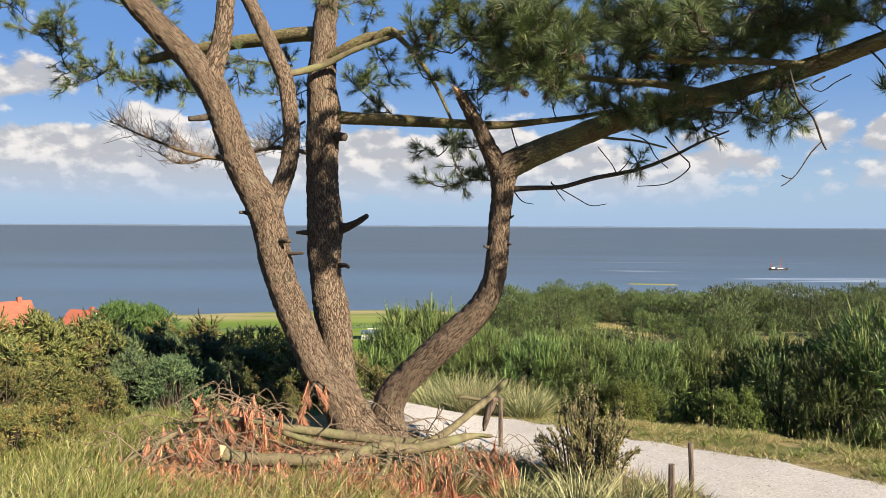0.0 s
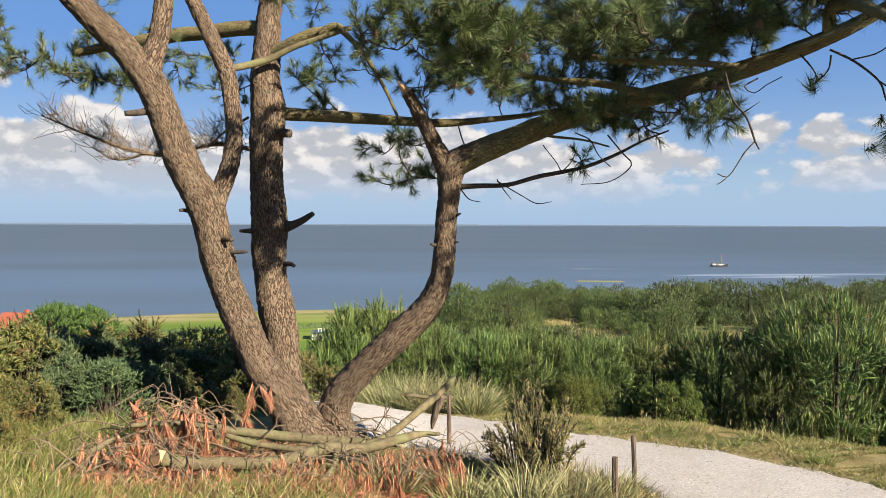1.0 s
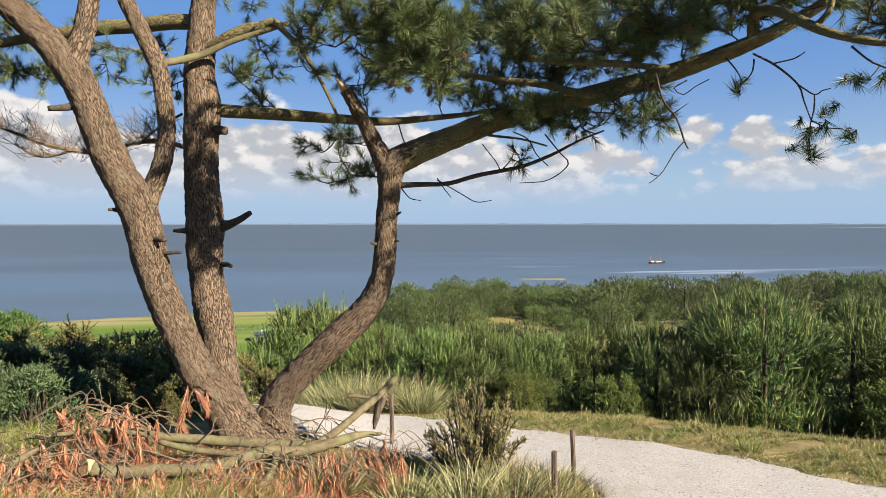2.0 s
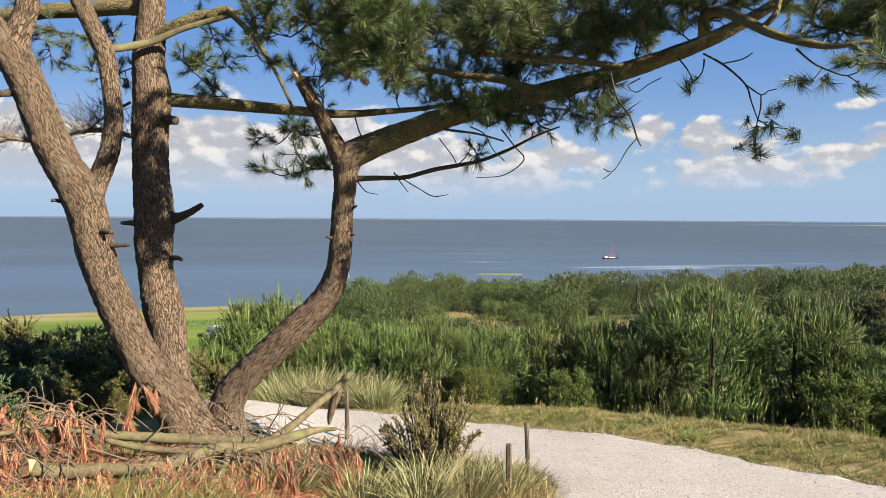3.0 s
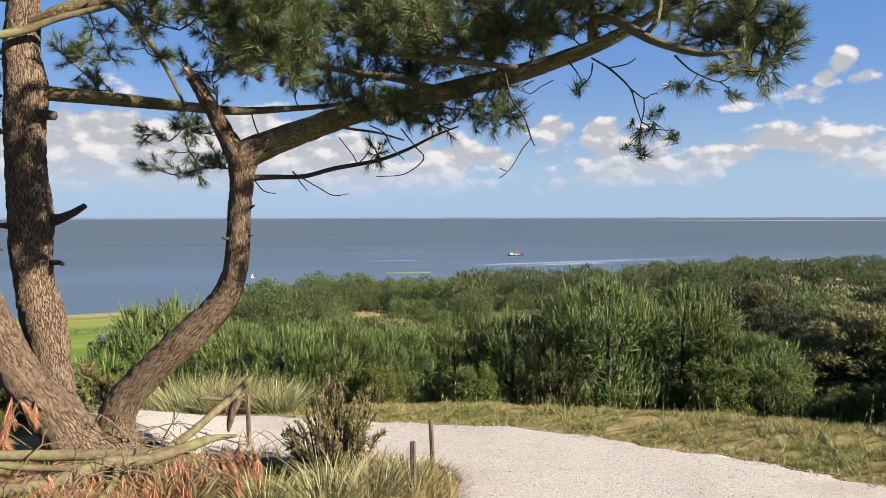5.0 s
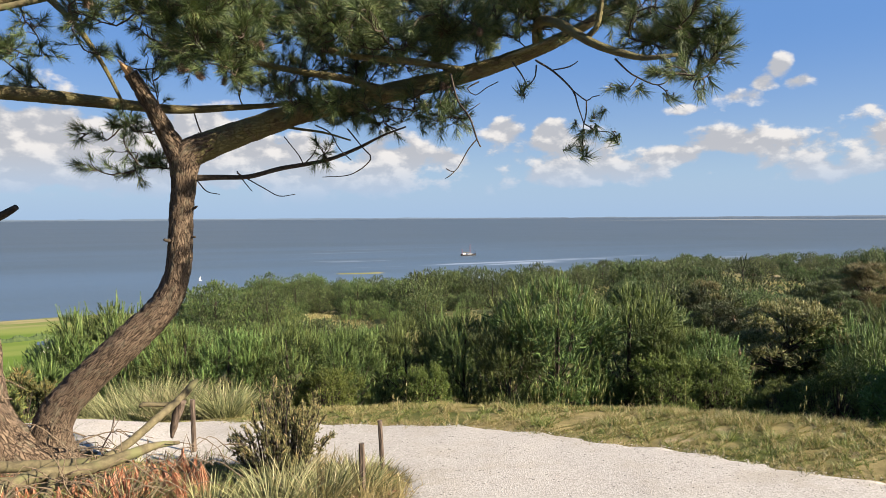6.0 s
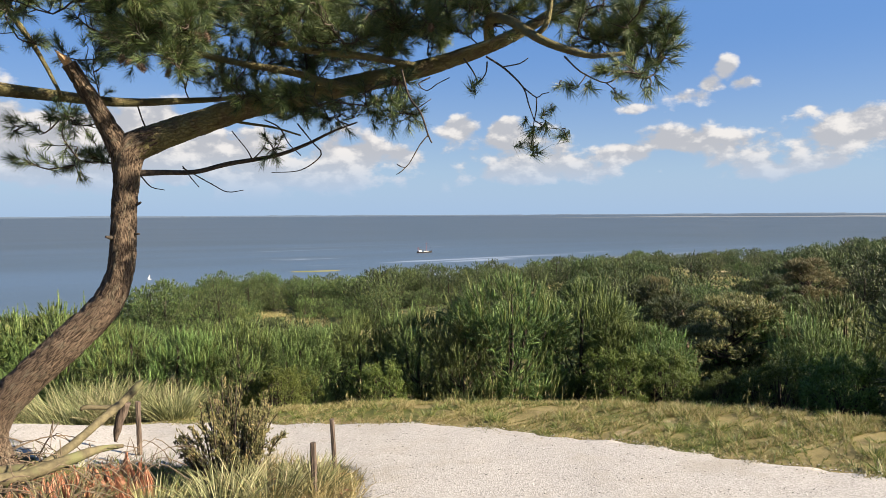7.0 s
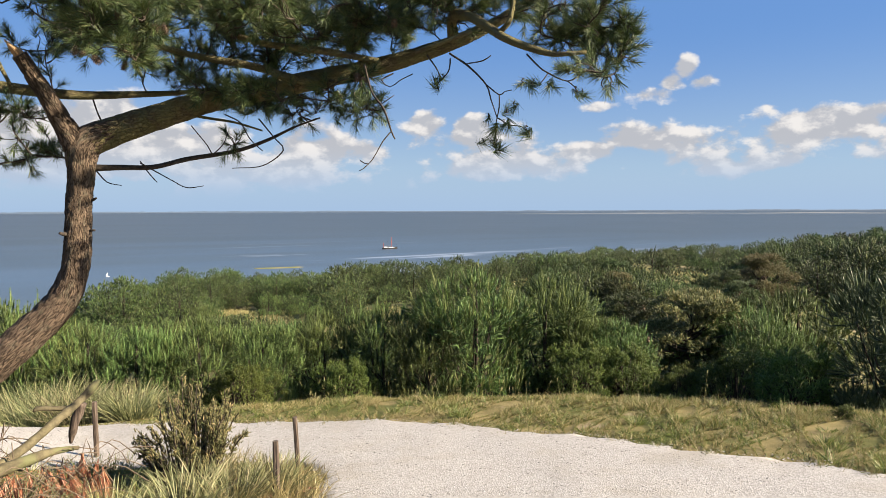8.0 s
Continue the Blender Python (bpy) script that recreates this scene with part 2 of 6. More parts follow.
def glide(rows, step):
    """Rows (x, y, z, r) joined by a smooth curve, in steps of that many metres."""
    p = np.array(rows, float)
    ends = np.vstack([2 * p[0] - p[1], p, 2 * p[-1] - p[-2]])
    out = []
    for i in range(1, len(ends) - 2):
        a, b, c, d = ends[i - 1:i + 3]
        k = max(2, int(np.linalg.norm(c[:3] - b[:3]) / step))
        for t in np.arange(k) / k:
            out.append(0.5 * (2 * b + (c - a) * t + (2 * a - 5 * b + 4 * c - d) * t * t + (3 * b - a - 3 * c + d) * t ** 3))
    out.append(p[-1])
    out = np.array(out)
    out[:, 3] = np.maximum(out[:, 3], 0.0012)
    return out


def tube_data(rows, step=0.06, sides=8, rough=0.0, freq=6.0, base=0, cap=True, seed=0.0, plates=0.0):
    """Vertices, faces and loop UVs of a limb along rows (x, y, z, r); rough: how uneven its skin is, as a part of r."""
    c = glide(rows, step)
    tang = np.gradient(c[:, :3], axis=0)
    tang /= np.linalg.norm(tang, axis=1)[:, None] + 1e-9
    up = np.array([0.31, 0.95, 0.05]) if abs(tang[0][1]) < 0.8 else np.array([1.0, 0, 0])
    verts, uvs, faces = [], [], []
    u = np.cross(tang[0], up)
    u /= np.linalg.norm(u)
    length = 0.0
    lens = []
    for i, row in enumerate(c):
        u = u - tang[i] * np.dot(u, tang[i])
        u /= np.linalg.norm(u)
        v = np.cross(tang[i], u)
        if i:
            length += np.linalg.norm(row[:3] - c[i - 1][:3])
        lens.append(length)
        for k in range(sides):
            a = 2 * math.pi * k / sides
            w = u * math.cos(a) + v * math.sin(a)
            r = row[3]
            if rough:
                q = Vector(row[:3] + w * r)
                r *= 1 + rough * (noise.noise(q * freq + Vector((seed, 0, 0))) + 0.5 * noise.noise(q * freq * 2.7))
            if plates:
                q = Vector((math.cos(a) * row[3] * 27, math.sin(a) * row[3] * 27, length * 8.5))
                q += Vector((noise.noise(q * 0.8), noise.noise(q * 0.8 + Vector((9, 0, 0))), 0)) * 0.5
                d = noise.voronoi(q)[0]
                r -= plates * max(0.0, 1 - (d[1] - d[0]) * 3.2)
            verts.append(tuple(row[:3] + w * r))
    n = len(c)
    for i in range(n - 1):
        for k in range(sides):
            k2 = (k + 1) % sides
            faces.append((base + i * sides + k, base + i * sides + k2, base + (i + 1) * sides + k2, base + (i + 1) * sides + k))
            w = 2 * math.pi * max(c[0][3], 0.02) / sides
            uvs += [(k * w, lens[i]), ((k + 1) * w, lens[i]), ((k + 1) * w, lens[i + 1]), (k * w, lens[i + 1])]
    if cap:
        faces.append(tuple(base + (n - 1) * sides + k for k in range(sides)))
        uvs += [(0, lens[-1])] * sides
        faces.append(tuple(base + k for k in reversed(range(sides))))
        uvs += [(0, 0)] * sides
    return verts, faces, uvs


def limb(name, rows, mat, parent, label="", step=0.05, sides=14, rough=0.06, freq=6.0, plates=0.0):
    v, f, uv = tube_data(rows, step, sides, rough, freq, plates=plates)
    return mesh_object(name, v, f, mat, parent, label, True, uv)


def bundle(name, many, mat, parent, label="", step=0.08, sides=5, rough=0.0, kind=""):
    """Many thin limbs in one mesh."""
    verts, faces, uvs = [], [], []
    for rows in many:
        v, f, uv = tube_data(rows, step, sides, rough, base=len(verts), cap=False)
        verts += v
        faces += f
        uvs += uv
    ob = mesh_object(name, verts, faces, mat, parent, label, True, uvs)
    return tagged(ob, kind=kind) if kind else ob


def unit(v):
    return v / (np.linalg.norm(v, axis=-1, keepdims=True) + 1e-9)


def blades(base, way, length, width, rng, bend=0.0, segments=1):
    """Thin tapering blades as arrays: verts (n*k, 3) and faces. bend: how far the tips sag."""
    n = len(base)
    side = unit(np.cross(way, rng.normal(size=(n, 3)))) * (width / 2)[:, None]
    if segments == 1:
        v = np.stack([base - side, base + side, base + way * length[:, None] + np.array([0, 0, -1.0]) * (bend * length)[:, None]], 1)
        return v.reshape(-1, 3), np.arange(n * 3).reshape(n, 3)
    rows, s = [], segments
    for i in range(s):
        t = i / s
        c = base + way * (length * t)[:, None] + np.array([0, 0, -1.0]) * (bend * length * t * t)[:, None]
        rows += [c - side * (1 - 0.7 * t), c + side * (1 - 0.7 * t)]
    rows.append(base + way * length[:, None] + np.array([0, 0, -1.0]) * (bend * length)[:, None])
    v = np.stack(rows, 1)
    k = 2 * s + 1
    f = []
    for i in range(s - 1):
        f += [[2 * i, 2 * i + 1, 2 * i + 3], [2 * i, 2 * i + 3, 2 * i + 2]]
    f.append([2 * s - 2, 2 * s - 1, 2 * s])
    f = (np.arange(n)[:, None, None] * k + np.array(f)[None]).reshape(-1, 3)
    return v.reshape(-1, 3), f


def blade_object(name, chunks, mat, parent=None, label="", category="", kind=""):
    """One mesh out of several (verts, faces) chunks of triangles."""
    vs, fs, k = [], [], 0
    for v, f in chunks:
        vs.append(v)
        fs.append(f + k)
        k += len(v)
    v, f = np.concatenate(vs), np.concatenate(fs)
    me = bpy.data.meshes.new(name)
    me.vertices.add(len(v))
    me.vertices.foreach_set("co", v.astype(np.float32).ravel())
    me.loops.add(len(f) * 3)
    me.loops.foreach_set("vertex_index", f.astype(np.int32).ravel())
    me.polygons.add(len(f))
    me.polygons.foreach_set("loop_start", np.arange(0, len(f) * 3, 3, dtype=np.int32))
    me.update(calc_edges=True)
    me.materials.append(mat)
    ob = new(name, me)
    ob.parent = parent
    return tagged(ob, label, category, "", kind)


def tufts(centers, ways, rng, needles=60, length=0.11, width=0.004, spread=0.9, stem=0.1):
    """Brushes of needles: one at each centre, pointing along its way."""
    m = len(centers)
    c = np.repeat(centers, needles, 0)
    d = np.repeat(unit(ways), needles, 0)
    n = len(c)
    along = rng.random(n)
    radial = rng.normal(size=(n, 3))
    radial = unit(radial - d * np.sum(radial * d, 1, keepdims=True))
    open_ = spread * (1.15 - 0.75 * along) * rng.uniform(0.7, 1.15, n)
    way = unit(d + radial * open_[:, None])
    base = c + d * ((along - 0.7) * stem)[:, None]
    size = length * rng.uniform(0.75, 1.15, n) * np.repeat(rng.uniform(0.8, 1.15, m), needles)
    return blades(base, way, size, np.full(n, width), rng, bend=0.05)


def spindles(base, way, length, radius, rng, sides=4):
    """Solid many-sided shoots that swell and taper: arrays of verts and triangles."""
    n = len(base)
    u = unit(np.cross(way, rng.normal(size=(n, 3))))
    v = np.cross(way, u)
    rows = []
    for t, f in ((0.0, 0.6), (0.5, 1.0)):
        c = base + way * (length * t)[:, None]
        for k in range(sides):
            a = 2 * math.pi * k / sides
            w = u * math.cos(a) + v * math.sin(a)
            rows.append(c + w * (radius * f)[:, None])
    rows.append(base + way * length[:, None])
    f = []
    for k in range(sides):
        j = (k + 1) % sides
        f += [[k, j, sides + j], [k, sides + j, sides + k], [sides + k, sides + j, 2 * sides]]
    return np.stack(rows, 1).reshape(-1, 3), (np.arange(n)[:, None, None] * (2 * sides + 1) + np.array(f)[None]).reshape(-1, 3)


def shoots(base, way, length, radius, rng, needles, size, width, sides=4):
    """Shoots with a solid heart and needles standing off along it."""
    out = [spindles(base, way, length, radius, rng, sides)]
    if needles:
        b, w, l = np.repeat(base, needles, 0), np.repeat(way, needles, 0), np.repeat(length, needles)
        m = len(b)
        along = rng.random(m)
        radial = rng.normal(size=(m, 3))
        radial = unit(radial - w * np.sum(radial * w, 1, keepdims=True))
        out.append(blades(b + w * (along * l)[:, None], unit(w * (0.55 + 0.9 * along ** 2)[:, None] + radial * 0.75), size * rng.uniform(0.7, 1.2, m) * (1.1 - 0.4 * along), np.full(m, width), rng))
    return out


# ---- ground, path, sea ----
SEA = -44.0


def ease(x, a, b):
    t = np.clip((x - a) / (b - a), 0, 1)
    return t * t * (3 - 2 * t)


def wave(x, y, f, seed=0.0):
    """A cheap smooth unevenness between -1 and 1, for arrays."""
    return (np.sin(x * f + 1.7 * np.sin(y * f * 0.63 + seed) + seed) * np.cos(y * f * 0.91 + 1.3 * np.sin(x * f * 0.71 - seed)))


# heights along three compass angles: the field side, the wooded slope, the wooded ridge
FAR_R = [0, 8, 12, 20, 40, 70, 120, 180, 235, 250, 352, 372, 6000]
FIELD_Z = [0, -0.84, -2.2, -4.4, -9.5, -17, -28, -39, -43.1, -43.2, -43.5, -46, -50]
SLOPE_Z = [0, -0.84, -1.9, -3.0, -4.6, -6.6, -14, -30, -42.5, -43.2, -44.6, -46, -50]
RIDGE_Z = [0, -0.84, -1.6, -2.3, -3.2, -4.2, -7.0, -16, -30, -36, -44.6, -46, -50]


def height(x, y):
    x, y = np.asarray(x, float), np.asarray(y, float)
    r = np.hypot(x, y)
    az = np.degrees(np.arctan2(x, y))
    field, slope, ridge = (np.interp(r, FAR_R, z) for z in (FIELD_Z, SLOPE_Z, RIDGE_Z))
    s = ease(az, -6, 9)
    k = ease(az, 30, 52)
    z = field * (1 - s) + (slope * (1 - k) + ridge * k) * s
    z = np.where(np.abs(az) > 100, np.maximum(z, -0.3 - 0.02 * r), z)
    near = -0.105 * y + 0.25 * ease(x, 0.9, -0.6) * ease(y, 1.0, 3.5) - 0.02 * x
    w = ease(r, 7.6, 9.5)
    z = near * (1 - w) + z * w
    rough = 0.006 * wave(x, y, 1.3) + 0.004 * wave(x, y, 4.3, 1.0)
    swell = ease(r, 12, 30) * (1 - ease(r, 170, 240)) * (0.5 * wave(x, y, 0.19, 2.0) + 0.9 * wave(x, y, 0.065, 0.6))
    spit = 2.2 * np.exp(-((r - 545 - 0.6 * (az - 17) ** 2) / 9.0) ** 2) * ease(az, 14.8, 16.0) * (1 - ease(az, 19.0, 21.5))
    flat = 1.9 * np.exp(-((r - 470) / 22.0) ** 2) * ease(az, 19.0, 21.0) * (1 - ease(az, 27.0, 29.5))
    village = 11.0 * np.exp(-((r - 155) / 45.0) ** 2) * ease(az, -22, -27) * (az > -90)
    return z + rough + swell + spit * 1.3 + flat * 1.3 + village


# the two edges of the footpath, from beyond the tree to behind the eye
FAR_EDGE = [(-4.2, 11.6), (-1.8, 10.2), (-0.5, 9.35), (0.5, 8.75), (1.25, 8.1), (2.2, 7.3), (3.05, 6.62), (3.85, 5.68), (4.4, 4.6), (4.85, 3.7), (5.15, 2.85), (5.35, 2.1), (5.5, 0.0), (5.6, -4.0)]
NEAR_EDGE = [(-5.0, 10.2), (-2.6, 9.0), (-1.2, 7.9), (-0.45, 6.55), (0.05, 6.2), (0.7, 6.15), (1.1, 6.0), (1.6, 5.75), (2.08, 5.2), (2.05, 4.75), (1.88, 4.3), (1.6, 3.4), (1.4, 1.0), (1.3, -4.0)]
FAR_C = glide([(a, b, 0.0, 1.0) for a, b in FAR_EDGE], 0.05)
FAR_C[:, 0] += 0.03 * np.sin(FAR_C[:, 1] * 5.1 + FAR_C[:, 0] * 2.3) + 0.035 * np.sin(FAR_C[:, 0] * 9.7 + 1.0) + 0.035 * np.sin(FAR_C[:, 1] * 17.0)
FAR_C[:, 1] += 0.025 * np.sin(FAR_C[:, 0] * 6.3 - FAR_C[:, 1] * 1.9) + 0.03 * np.sin(FAR_C[:, 0] * 13.1 + 0.5)
NEAR_C = glide([(a, b, 0.0, 1.0) for a, b in NEAR_EDGE], 0.05)
RING = np.concatenate([FAR_C[::3, :2], NEAR_C[::-3, :2]])


def on_path(x, y, ragged=0.0, rng=None):
    """True where a place lies inside the path's outline."""
    x, y = np.atleast_1d(np.asarray(x, float)).copy(), np.atleast_1d(np.asarray(y, float)).copy()
    if ragged:
        x = x + 0.5 * ragged * wave(x, y, 7.0) + rng.normal(size=x.shape) * ragged * 0.5
        y = y + 0.5 * ragged * wave(y, x, 5.0) + rng.normal(size=x.shape) * ragged * 0.5
    inside = np.zeros(x.shape, bool)
    for (x0, y0), (x1, y1) in zip(RING, np.roll(RING, -1, axis=0)):
        if y0 != y1:
            hit = ((y0 > y) != (y1 > y)) & (x < (x1 - x0) * (y - y0) / (y1 - y0) + x0)
            inside ^= hit
    return inside


def ground_material():
    m = bpy.data.materials.new("dune_ground")
    m.use_nodes = True
    n = Nodes(m.node_tree)
    at = n.add("ShaderNodeTexCoord").outputs["Object"]
    sep = n.add("ShaderNodeSeparateXYZ", {0: at})
    r = n.math("SQRT", n.math("ADD", n.math("POWER", sep.outputs[0], 2.0), n.math("POWER", sep.outputs[1], 2.0)))
    turf = n.mix(n.ramp(n.noise(at, 3.0, 6.0, 0.65), 0.35, 0.65), (0.12, 0.1, 0.042), (0.224, 0.18, 0.084))
    turf = n.mix(n.ramp(n.noise(at, 1.1, 5.0, 0.6), 0.45, 0.62), turf, (0.068, 0.077, 0.022))
    sand = n.mix(n.ramp(n.noise(at, 40.0, 4.0, 0.7), 0.4, 0.6), (0.222, 0.166, 0.105), (0.308, 0.246, 0.166))
    turf = n.mix(n.ramp(n.noise(at, 1.6, 6.0, 0.7), 0.57, 0.7), turf, sand)
    heath = n.mix(n.ramp(n.noise(at, 0.35, 6.0, 0.65), 0.35, 0.6), (0.043, 0.058, 0.018), (0.13, 0.117, 0.046))
    heath = n.mix(n.ramp(n.noise(at, 0.16, 5.0, 0.7), 0.58, 0.66), heath, (0.234, 0.191, 0.111))
    # meadows in strips on the flat land by the shore
    strip = n.add("ShaderNodeMapping", {"Vector": at, "Scale": (0.006, 0.045, 1.0), "Rotation": (0, 0, 0.12)}).outputs[0]
    meadow = n.mix(n.ramp(n.noise(strip, 1.0, 3.0, 0.5), 0.4, 0.6), (0.074, 0.117, 0.018), (0.135, 0.16, 0.04))
    salt = n.mix(n.ramp(n.noise(strip, 3.0, 4.0, 0.6), 0.4, 0.6), (0.105, 0.123, 0.037), (0.21, 0.178, 0.092))
    meadow = n.mix(n.ramp(r, 315.0, 342.0), meadow, salt)
    col = n.mix(n.ramp(r, 8.5, 14.0), turf, heath)
    col = n.mix(n.ramp(sep.outputs[2], -40.5, -42.8), col, meadow)
    h = n.add("ShaderNodeBump", {"Height": n.noise(at, 55.0, 5.0, 0.7), "Strength": 0.6, "Distance": 0.03})
    p = n.add("ShaderNodeBsdfPrincipled", {"Base Color": col, "Roughness": 0.95, "Normal": h.outputs[0]})
    p.inputs["Specular IOR Level"].default_value = 0.1
    n.add("ShaderNodeOutputMaterial", {0: p.outputs[0]})
    return m


def build_ground():
    rs = np.concatenate([np.arange(0.0, 12, 0.12), np.geomspace(12, 300, 190), np.geomspace(305, 700, 90), np.geomspace(760, 4900, 24)])
    angles = np.concatenate([np.arange(-50, 78, 0.45), np.arange(78, 310, 4.0)])
    a, r = np.meshgrid(np.radians(angles), rs)
    x, y = r * np.sin(a), r * np.cos(a)
    z = height(x, y)
    small = r < 14
    z[small] -= 0.03 * on_path(x[small], y[small])
    v = np.stack([x, y, z], -1).reshape(-1, 3)
    ni, nj = a.shape
    faces = []
    for i in range(ni - 1):
        for j in range(nj):
            k = (j + 1) % nj
            faces.append((i * nj + j, (i + 1) * nj + j, (i + 1) * nj + k, i * nj + k))
    ob = mesh_object("ground", v.tolist(), faces, ground_material(), smooth=True)
    tagged(ob, "sandy dune slope with dry turf running down to green shore meadows", "ground", kind="structure")


def shell_material():
    m = bpy.data.materials.new("shell_gravel")
    m.use_nodes = True
    n = Nodes(m.node_tree)
    at = n.add("ShaderNodeTexCoord").outputs["Object"]
    cell = n.add("ShaderNodeTexVoronoi", {"Vector": at, "Scale": 75.0})
    tone = n.add("ShaderNodeSeparateColor", {0: cell.outputs["Color"]}).outputs[0]
    bits = n.mix(n.ramp(tone, 0.1, 0.9), (0.242, 0.223, 0.206), (0.327, 0.309, 0.29))
    bits = n.mix(n.ramp(n.noise(at, 260.0, 3.0, 0.7), 0.6, 0.75), bits, (0.118, 0.101, 0.086))
    bits = n.mix(n.math("MULTIPLY", n.ramp(n.noise(at, 1.6, 6.0, 0.65), 0.48, 0.7), 0.55), bits, (0.231, 0.205, 0.166))
    h = n.add("ShaderNodeBump", {"Height": cell.outputs["Distance"], "Strength": 0.35, "Distance": 0.01})
    p = n.add("ShaderNodeBsdfPrincipled", {"Base Color": bits, "Roughness": 0.85, "Normal": h.outputs[0]})
    n.add("ShaderNodeOutputMaterial", {0: p.outputs[0]})
    return m


SHELL = shell_material()


def build_path():
    rng = np.random.default_rng(5)
    k = 260
    far = FAR_C[np.linspace(0, len(FAR_C) - 1, k).astype(int), :2]
    near = NEAR_C[np.linspace(0, len(NEAR_C) - 1, k).astype(int), :2]
    lanes = 41
    verts, faces = [], []
    for i in range(k):
        for j in range(lanes):
            s = j / (lanes - 1)
            rag = 0.06 * math.sin(i * 0.31 + 3 * s) + 0.05 * math.sin(i * 0.83 + s) + 0.04 * rng.normal()
            u = s + (rag * 0.4 if j in (0, lanes - 1) else 0)
            q = far[i] * (1 - u) + near[i] * u
            edge = min(s, 1 - s)
            lift = 0.014 * min(1.0, edge * 12) - 0.028 * (edge == 0) + 0.0015 * rng.normal()
            verts.append((q[0], q[1], float(height(q[0], q[1])) + lift))
    for i in range(k - 1):
        for j in range(lanes - 1):
            a = i * lanes + j
            faces.append((a, a + 1, a + lanes + 1, a + lanes))
    ob = mesh_object("path", verts, faces, SHELL, smooth=True)
    tagged(ob, "footpath of crushed white sea shells", "path", kind="structure")


def build_shells():
    """Loose shells and pebbles lying on the path."""
    rng = np.random.default_rng(6)
    n = 26000
    x, y = rng.uniform(-0.5, 5.6, n), rng.uniform(2.6, 9.2, n)
    ok = on_path(x, y)
    x, y = x[ok], y[ok]
    n = len(x)
    c = np.stack([x, y, height(x, y) + 0.013], 1)
    turn, size = rng.random(n) * 6.283, rng.uniform(0.003, 0.011, n)
    rows = []
    for k in range(4):
        a = turn + k * math.pi / 2
        rows.append(c + np.stack([np.cos(a) * size, np.sin(a) * size * 0.7, rng.uniform(-0.002, 0.004, n)], 1))
    rows.append(c + np.stack([np.zeros(n), np.zeros(n), size * 0.45], 1))
    f = (np.arange(n)[:, None, None] * 5 + np.array([[0, 1, 4], [1, 2, 4], [2, 3, 4], [3, 0, 4]])[None]).reshape(-1, 3)
    m = material("loose_shells", (0.26, 0.237, 0.214), (0.416, 0.398, 0.376), 30, 0.7, 0.1, island=1.3)
    few = rng.random(n) < 0.1
    pick = np.repeat(few, 4)
    stone = material("dark_pebbles", (0.058, 0.055, 0.052), (0.15, 0.139, 0.127), 30, 0.7, 0.1, island=0.8)
    blade_object("pebbles", [(np.stack(rows, 1).reshape(-1, 3), f[pick])], stone, None, "scattered dark grey pebbles on the path", "pebbles", "stuff")
    f = f[~pick]
    blade_object("shells", [(np.stack(rows, 1).reshape(-1, 3), f)], m, None, "loose broken shells and grey pebbles on the path", "shells", "stuff")


def water_material():
    m = bpy.data.materials.new("tidal_water")
    m.use_nodes = True
    n = Nodes(m.node_tree)
    at = n.add("ShaderNodeTexCoord").outputs["Object"]
    sep = n.add("ShaderNodeSeparateXYZ", {0: at})
    wide = n.add("ShaderNodeMapping", {"Vector": at, "Scale": (0.0012, 0.0065, 1.0), "Rotation": (0, 0, -0.15)}).outputs[0]
    band = n.noise(wide, 1.0, 6.0, 0.6)
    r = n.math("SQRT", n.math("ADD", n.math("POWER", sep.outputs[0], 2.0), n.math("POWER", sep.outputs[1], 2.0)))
    silt_glint = n.mix(n.ramp(r, 420.0, 1500.0), (0.06, 0.092, 0.138), (0.052, 0.068, 0.086))
    silt_glint = n.mix(n.math("MULTIPLY", n.ramp(band, 0.36, 0.68), 0.6), silt_glint, (0.043, 0.056, 0.064))
    # pale glints painted into the water's colour, on the near east side
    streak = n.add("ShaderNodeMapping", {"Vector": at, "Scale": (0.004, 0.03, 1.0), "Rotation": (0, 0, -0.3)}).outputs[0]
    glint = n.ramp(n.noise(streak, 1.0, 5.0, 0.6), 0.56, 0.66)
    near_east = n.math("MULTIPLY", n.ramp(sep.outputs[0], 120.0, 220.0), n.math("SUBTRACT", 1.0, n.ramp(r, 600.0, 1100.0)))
    silt_glint = n.mix(n.math("MULTIPLY", n.math("MULTIPLY", glint, near_east), 0.8), silt_glint, (0.21, 0.246, 0.308))
    waves = n.add("ShaderNodeMapping", {"Vector": at, "Scale": (0.12, 0.3, 1.0)}).outputs[0]
    h = n.add("ShaderNodeBump", {"Height": n.noise(waves, 1.0, 5.0, 0.65), "Strength": 0.35, "Distance": 0.5})
    p = n.add("ShaderNodeBsdfPrincipled", {"Base Color": silt_glint, "Roughness": 0.42, "IOR": 1.33, "Normal": h.outputs[0]})
    p.inputs["Specular IOR Level"].default_value = 0.14
    n.add("ShaderNodeOutputMaterial", {0: p.outputs[0]})
    return m


def sea_level(r):
    """The sea's surface, brought up towards the eye's level far out, as it meets the horizon."""
    return SEA + 37.0 * float(ease(r, 900.0, 5400.0)) / float(ease(4850.0, 900.0, 5400.0))


